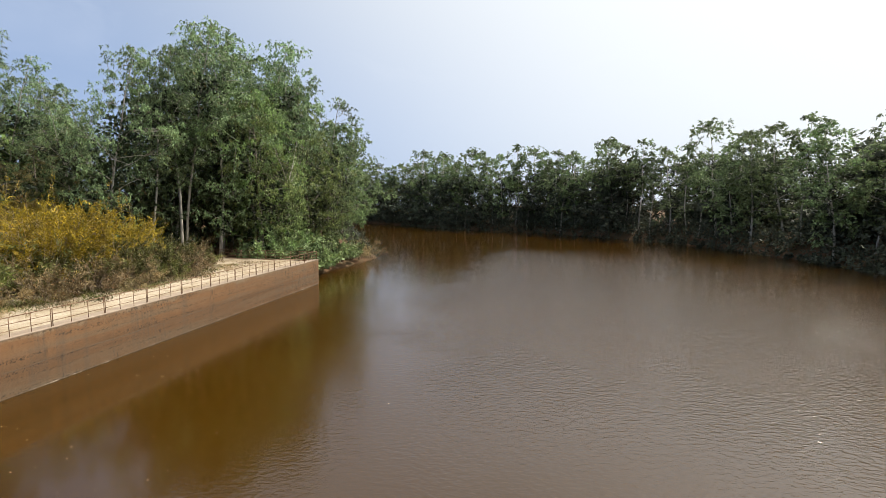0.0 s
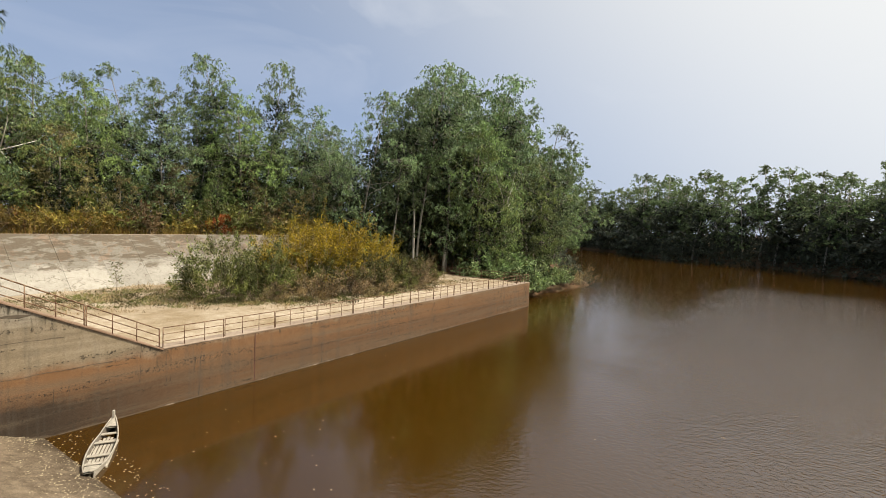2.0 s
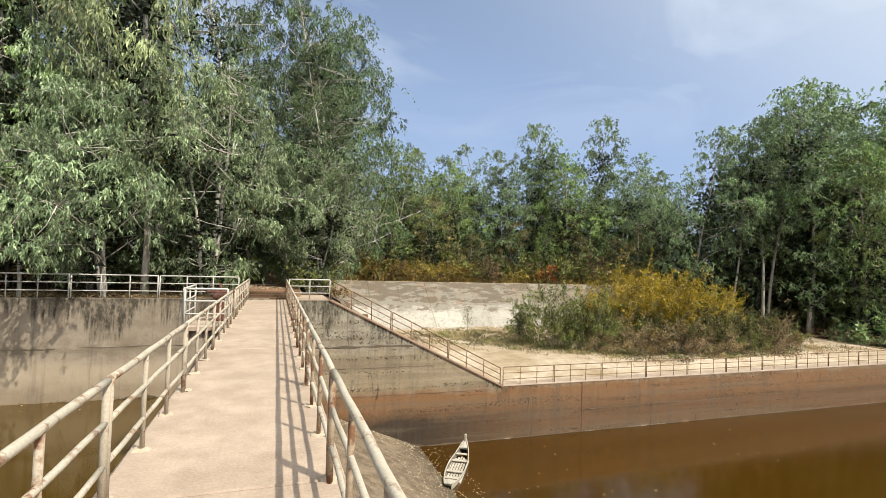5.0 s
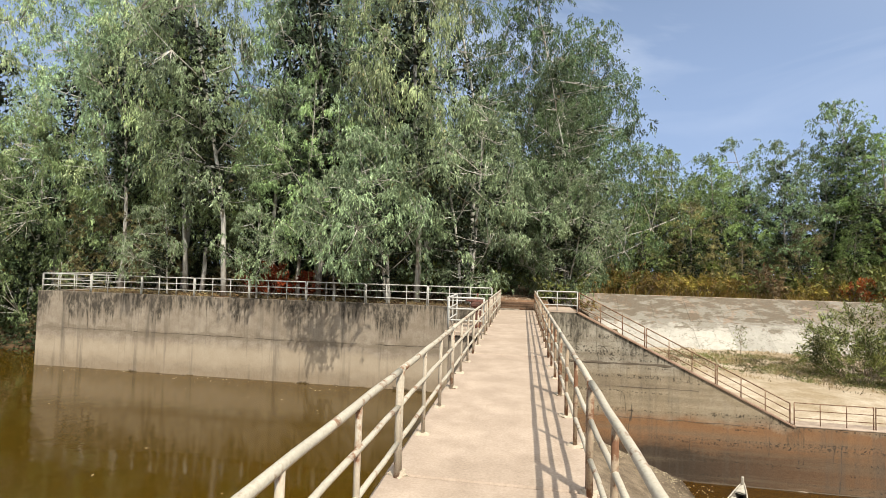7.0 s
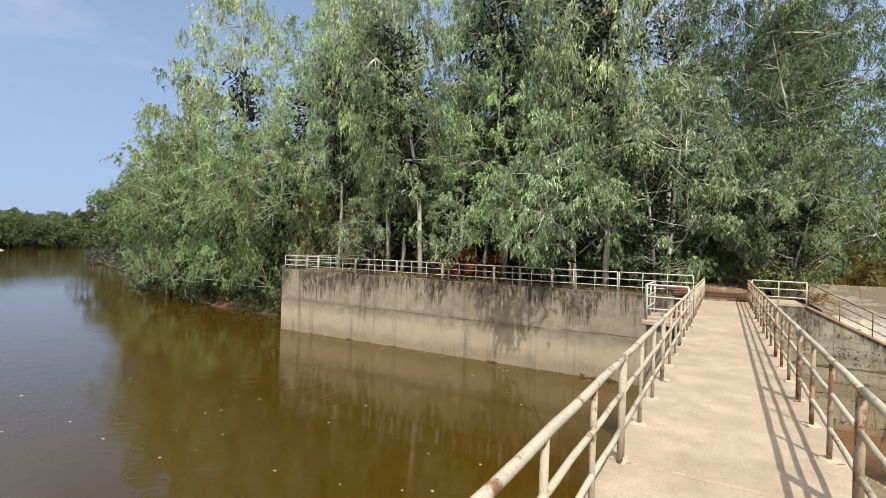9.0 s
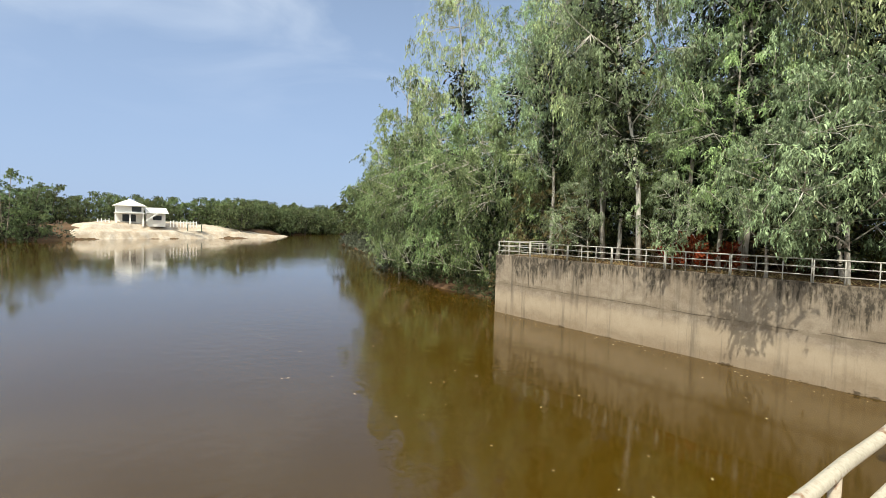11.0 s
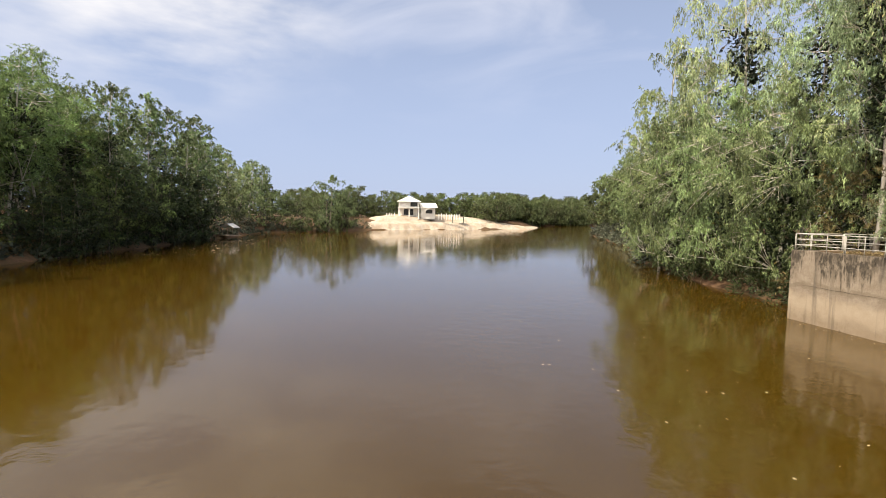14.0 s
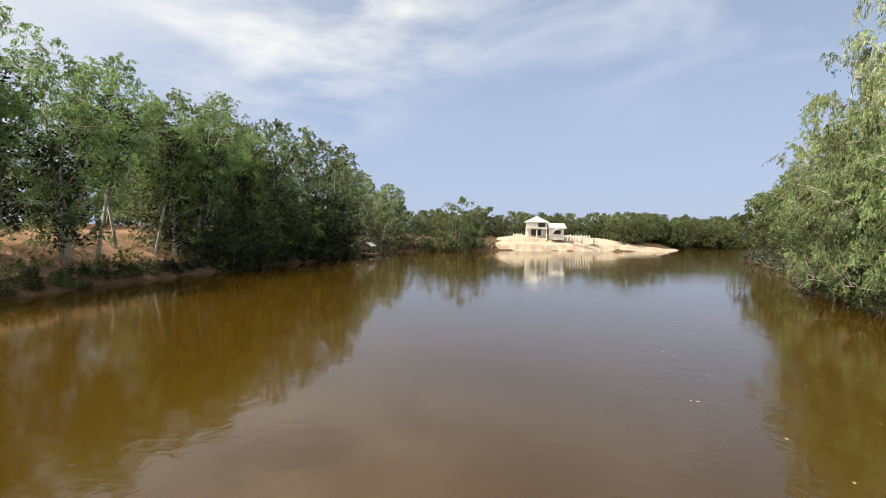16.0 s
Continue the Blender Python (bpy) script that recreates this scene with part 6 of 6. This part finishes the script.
rng = random.Random(71)
spots = []
for _ in range(330):
    x, y = rng.uniform(10.5, 26), rng.gauss(39, 3.2)
    if 33 < y < 45:
        spots.append((x, y, float(sand_height(x, y))))
for _ in range(240):
    x = rng.uniform(17, 47)
    y = max(24.6, rng.gauss(29.6, 1.6) + max(0, 24 - x) * 0.6)
    spots.append((x, y, float(sand_height(x, y))))
tufts("dry_grass", "dry straw coloured grass tufts on the sand", spots, 14, 0.27, 0.28, M_STRAW, 72)
tufts("low_weeds", "low green weeds on the sand", [s for s in spots if rng.random() < 0.3], 12, 0.24, 0.35, M_DRY, 73, 1.2)
spots = []
for cx, cy, rx, ry, k in ((15, 40.5, 4, 3.0, 90), (20, 33.5, 2.2, 1.6, 60), (24, 31, 3, 1.2, 60), (30, 30.4, 5, 1.3, 90), (38, 30.5, 5, 1.5, 80), (17.5, 37, 3, 2.5, 60), (31, 28, 6, 0.8, 40)):
    for _ in range(k):
        x, y = rng.gauss(cx, rx * 0.6), max(24.6, rng.gauss(cy, ry * 0.6))
        spots.append((x, y, float(sand_height(x, y)) + 0.02))
tufts("creeping_weeds", "patches of creeping olive and brown weeds on the sand", spots, 34, 0.26, 0.32, M_OLIVE, 77, 1.6)
spots = [(rng.uniform(-24, -1.5), rng.uniform(24.0, 26.5), 0.0) for _ in range(240)]
tufts("bank_litter", "dry leaf litter and grass on the bank", spots, 10, 0.22, 0.3, M_DRY, 74, 1.6)
spots = [(x, y, float(ground_height(x, y))) for x, y in ((rng.uniform(-62, -18), -37.3 - abs(rng.gauss(0, 3.2))) for _ in range(900))]
tufts("shore_grass", "dry scrubby grass on the red earth bank", spots, 11, 0.5, 0.45, M_DRY, 75, 1.1)
spots = [(x, y, float(ground_height(x, y))) for x, y in ((rng.uniform(3, 54), rng.uniform(50.5, 53.5)) for _ in range(420))]
tufts("slope_top_grass", "tall ochre grass along the top of the slope", spots, 14, 0.9, 0.35, M_OCHRE, 76, 0.3)


def flecks(name, label, boxes, z, n, size, material, seed):
    """Small floating leaves and foam flecks, as one mesh."""
    rng = np.random.default_rng(seed)
    P = []
    for x0, x1, y0, y1, k in boxes:
        P.append(np.stack([rng.uniform(x0, x1, k), rng.uniform(y0, y1, k), np.full(k, z)], 1))
    P = np.concatenate(P)
    a = rng.uniform(0, 6.28, len(P))
    s = size * rng.uniform(0.5, 1.6, (len(P), 1))
    ax = np.stack([np.cos(a), np.sin(a), 0 * a], 1)
    ay = np.stack([-np.sin(a), np.cos(a), 0 * a], 1)
    v = np.stack([P - ax * s, P - ay * s * 0.45, P + ax * s, P + ay * s * 0.45], 1).reshape(-1, 3)
    me = mesh_of(name, v.tolist(), [(4 * i, 4 * i + 1, 4 * i + 2, 4 * i + 3) for i in range(len(P))], material)
    return tagged(new(name, me), label, "floating litter", kind="stuff")


flecks("floating_leaves", "small pale leaves and flecks floating below the weir", [(7.2, 26, 12, 23, 80), (7.0, 8.2, 16, 23.0, 130), (20, 60, 0, 22, 60)], DOWN_WATER + 0.006, 0, 0.034, M_FLECK, 81)
flecks("floating_leaves", "small pale leaves and flecks floating above the weir", [(-26, -3, 22.0, 23.2, 60), (-30, -4, 6, 22, 50)], UP_WATER + 0.006, 0, 0.05, M_FLECK, 82)
flecks("floating_weed_mats", "pale patches of floating weed near the far shore", [(-104, -62, -29, -21, 70), (-100, -90, -27, -23, 30)], UP_WATER + 0.008, 0, 0.24, M_FLECK, 83)

def litter(name, label, spots, size, material, seed):
    """Dry leaves lying on a surface, each a small bent quad, as one mesh."""
    rng = np.random.default_rng(seed)
    P = np.array(spots)
    a = rng.uniform(0, 6.28, len(P))
    s_ = size * rng.uniform(0.5, 1.5, (len(P), 1))
    ax = np.stack([np.cos(a), np.sin(a), rng.uniform(-0.25, 0.25, len(P))], 1)
    ay = np.stack([-np.sin(a), np.cos(a), rng.uniform(-0.25, 0.25, len(P))], 1)
    up = np.array([0, 0, 1.0])
    v = np.stack([P - ax * s_ + up * s_ * 0.3, P - ay * s_ * 0.4, P + ax * s_ + up * s_ * 0.3, P + ay * s_ * 0.4], 1).reshape(-1, 3)
    me = mesh_of(name, v.tolist(), [(4 * i, 4 * i + 1, 4 * i + 2, 4 * i + 3) for i in range(len(P))], material)
    return tagged(new(name, me), label, "leaf litter", kind="stuff")


def apron_z(x):
    return -4.35 - 1.27 * (x - 1.0) / 2.9 if x < 3.9 else -5.62 - 1.31 * (x - 3.9) / 3.15


spots = []
for _ in range(900):
    x = 7.0 - abs(rng.gauss(0, 1.1))
    if x > 1.2:
        spots.append((x, rng.uniform(8, 23.2), apron_z(x) + 0.012))
for _ in range(260):
    spots.append((rng.uniform(1.5, 6.8), 23.25 - abs(rng.gauss(0, 0.5)), 0))
    spots[-1] = (*spots[-1][:2], apron_z(spots[-1][0]) + 0.012)
litter("leaf_litter", "pale dry leaves strewn over the weir apron", spots, 0.035, M_FLECK, 85)
spots = [(rng.uniform(-1.2, 1.0), rng.uniform(25.3, 34), 0.0) for _ in range(500)]
spots = [(x, y, 0.03 + 0.28 * min(1, max(0, (y - 25.1) / 0.8)) - 0.02 * x * x + float(wobble(x, y, 1.5, 0.03)) + 0.012) for x, y, _ in spots]
litter("leaf_litter", "dry brown leaves strewn over the dirt path", spots, 0.05, M_TWIG, 86)

# crumbling mortar round the railing posts
lump_meshes = []
for k in range(6):
    bm = bmesh.new()
    bmesh.ops.create_icosphere(bm, subdivisions=2, radius=0.085)
    r = random.Random(90 + k)
    for v in bm.verts:
        q = noise.noise(v.co * 18 + Vector((k * 3.1, 0, 0)))
        v.co *= 1 + 0.5 * q
        v.co.z = max(-0.01, v.co.z * 0.45)
        v.co.x *= 1.2
    me = bpy.data.meshes.new("post_footing")
    bm.to_mesh(me)
    bm.free()
    me.materials.append(M_MORTAR)
    lump_meshes.append(me)
footings = thing("post_footings", "crumbling mortar footings at the railing posts", "footing", kind="structure")
k = 0
for side in (-0.87, 0.71):
    for j in range(-8, 19):
        y = 4.97 + 1.05 * j
        if side < 0 and 15.2 < y < 16.2:
            continue
        ob = part("footing", lump_meshes[k % 6], None, footings)
        ob.matrix_basis = pose(side, y, -0.004, 0, 0, 61 * k)
        k += 1
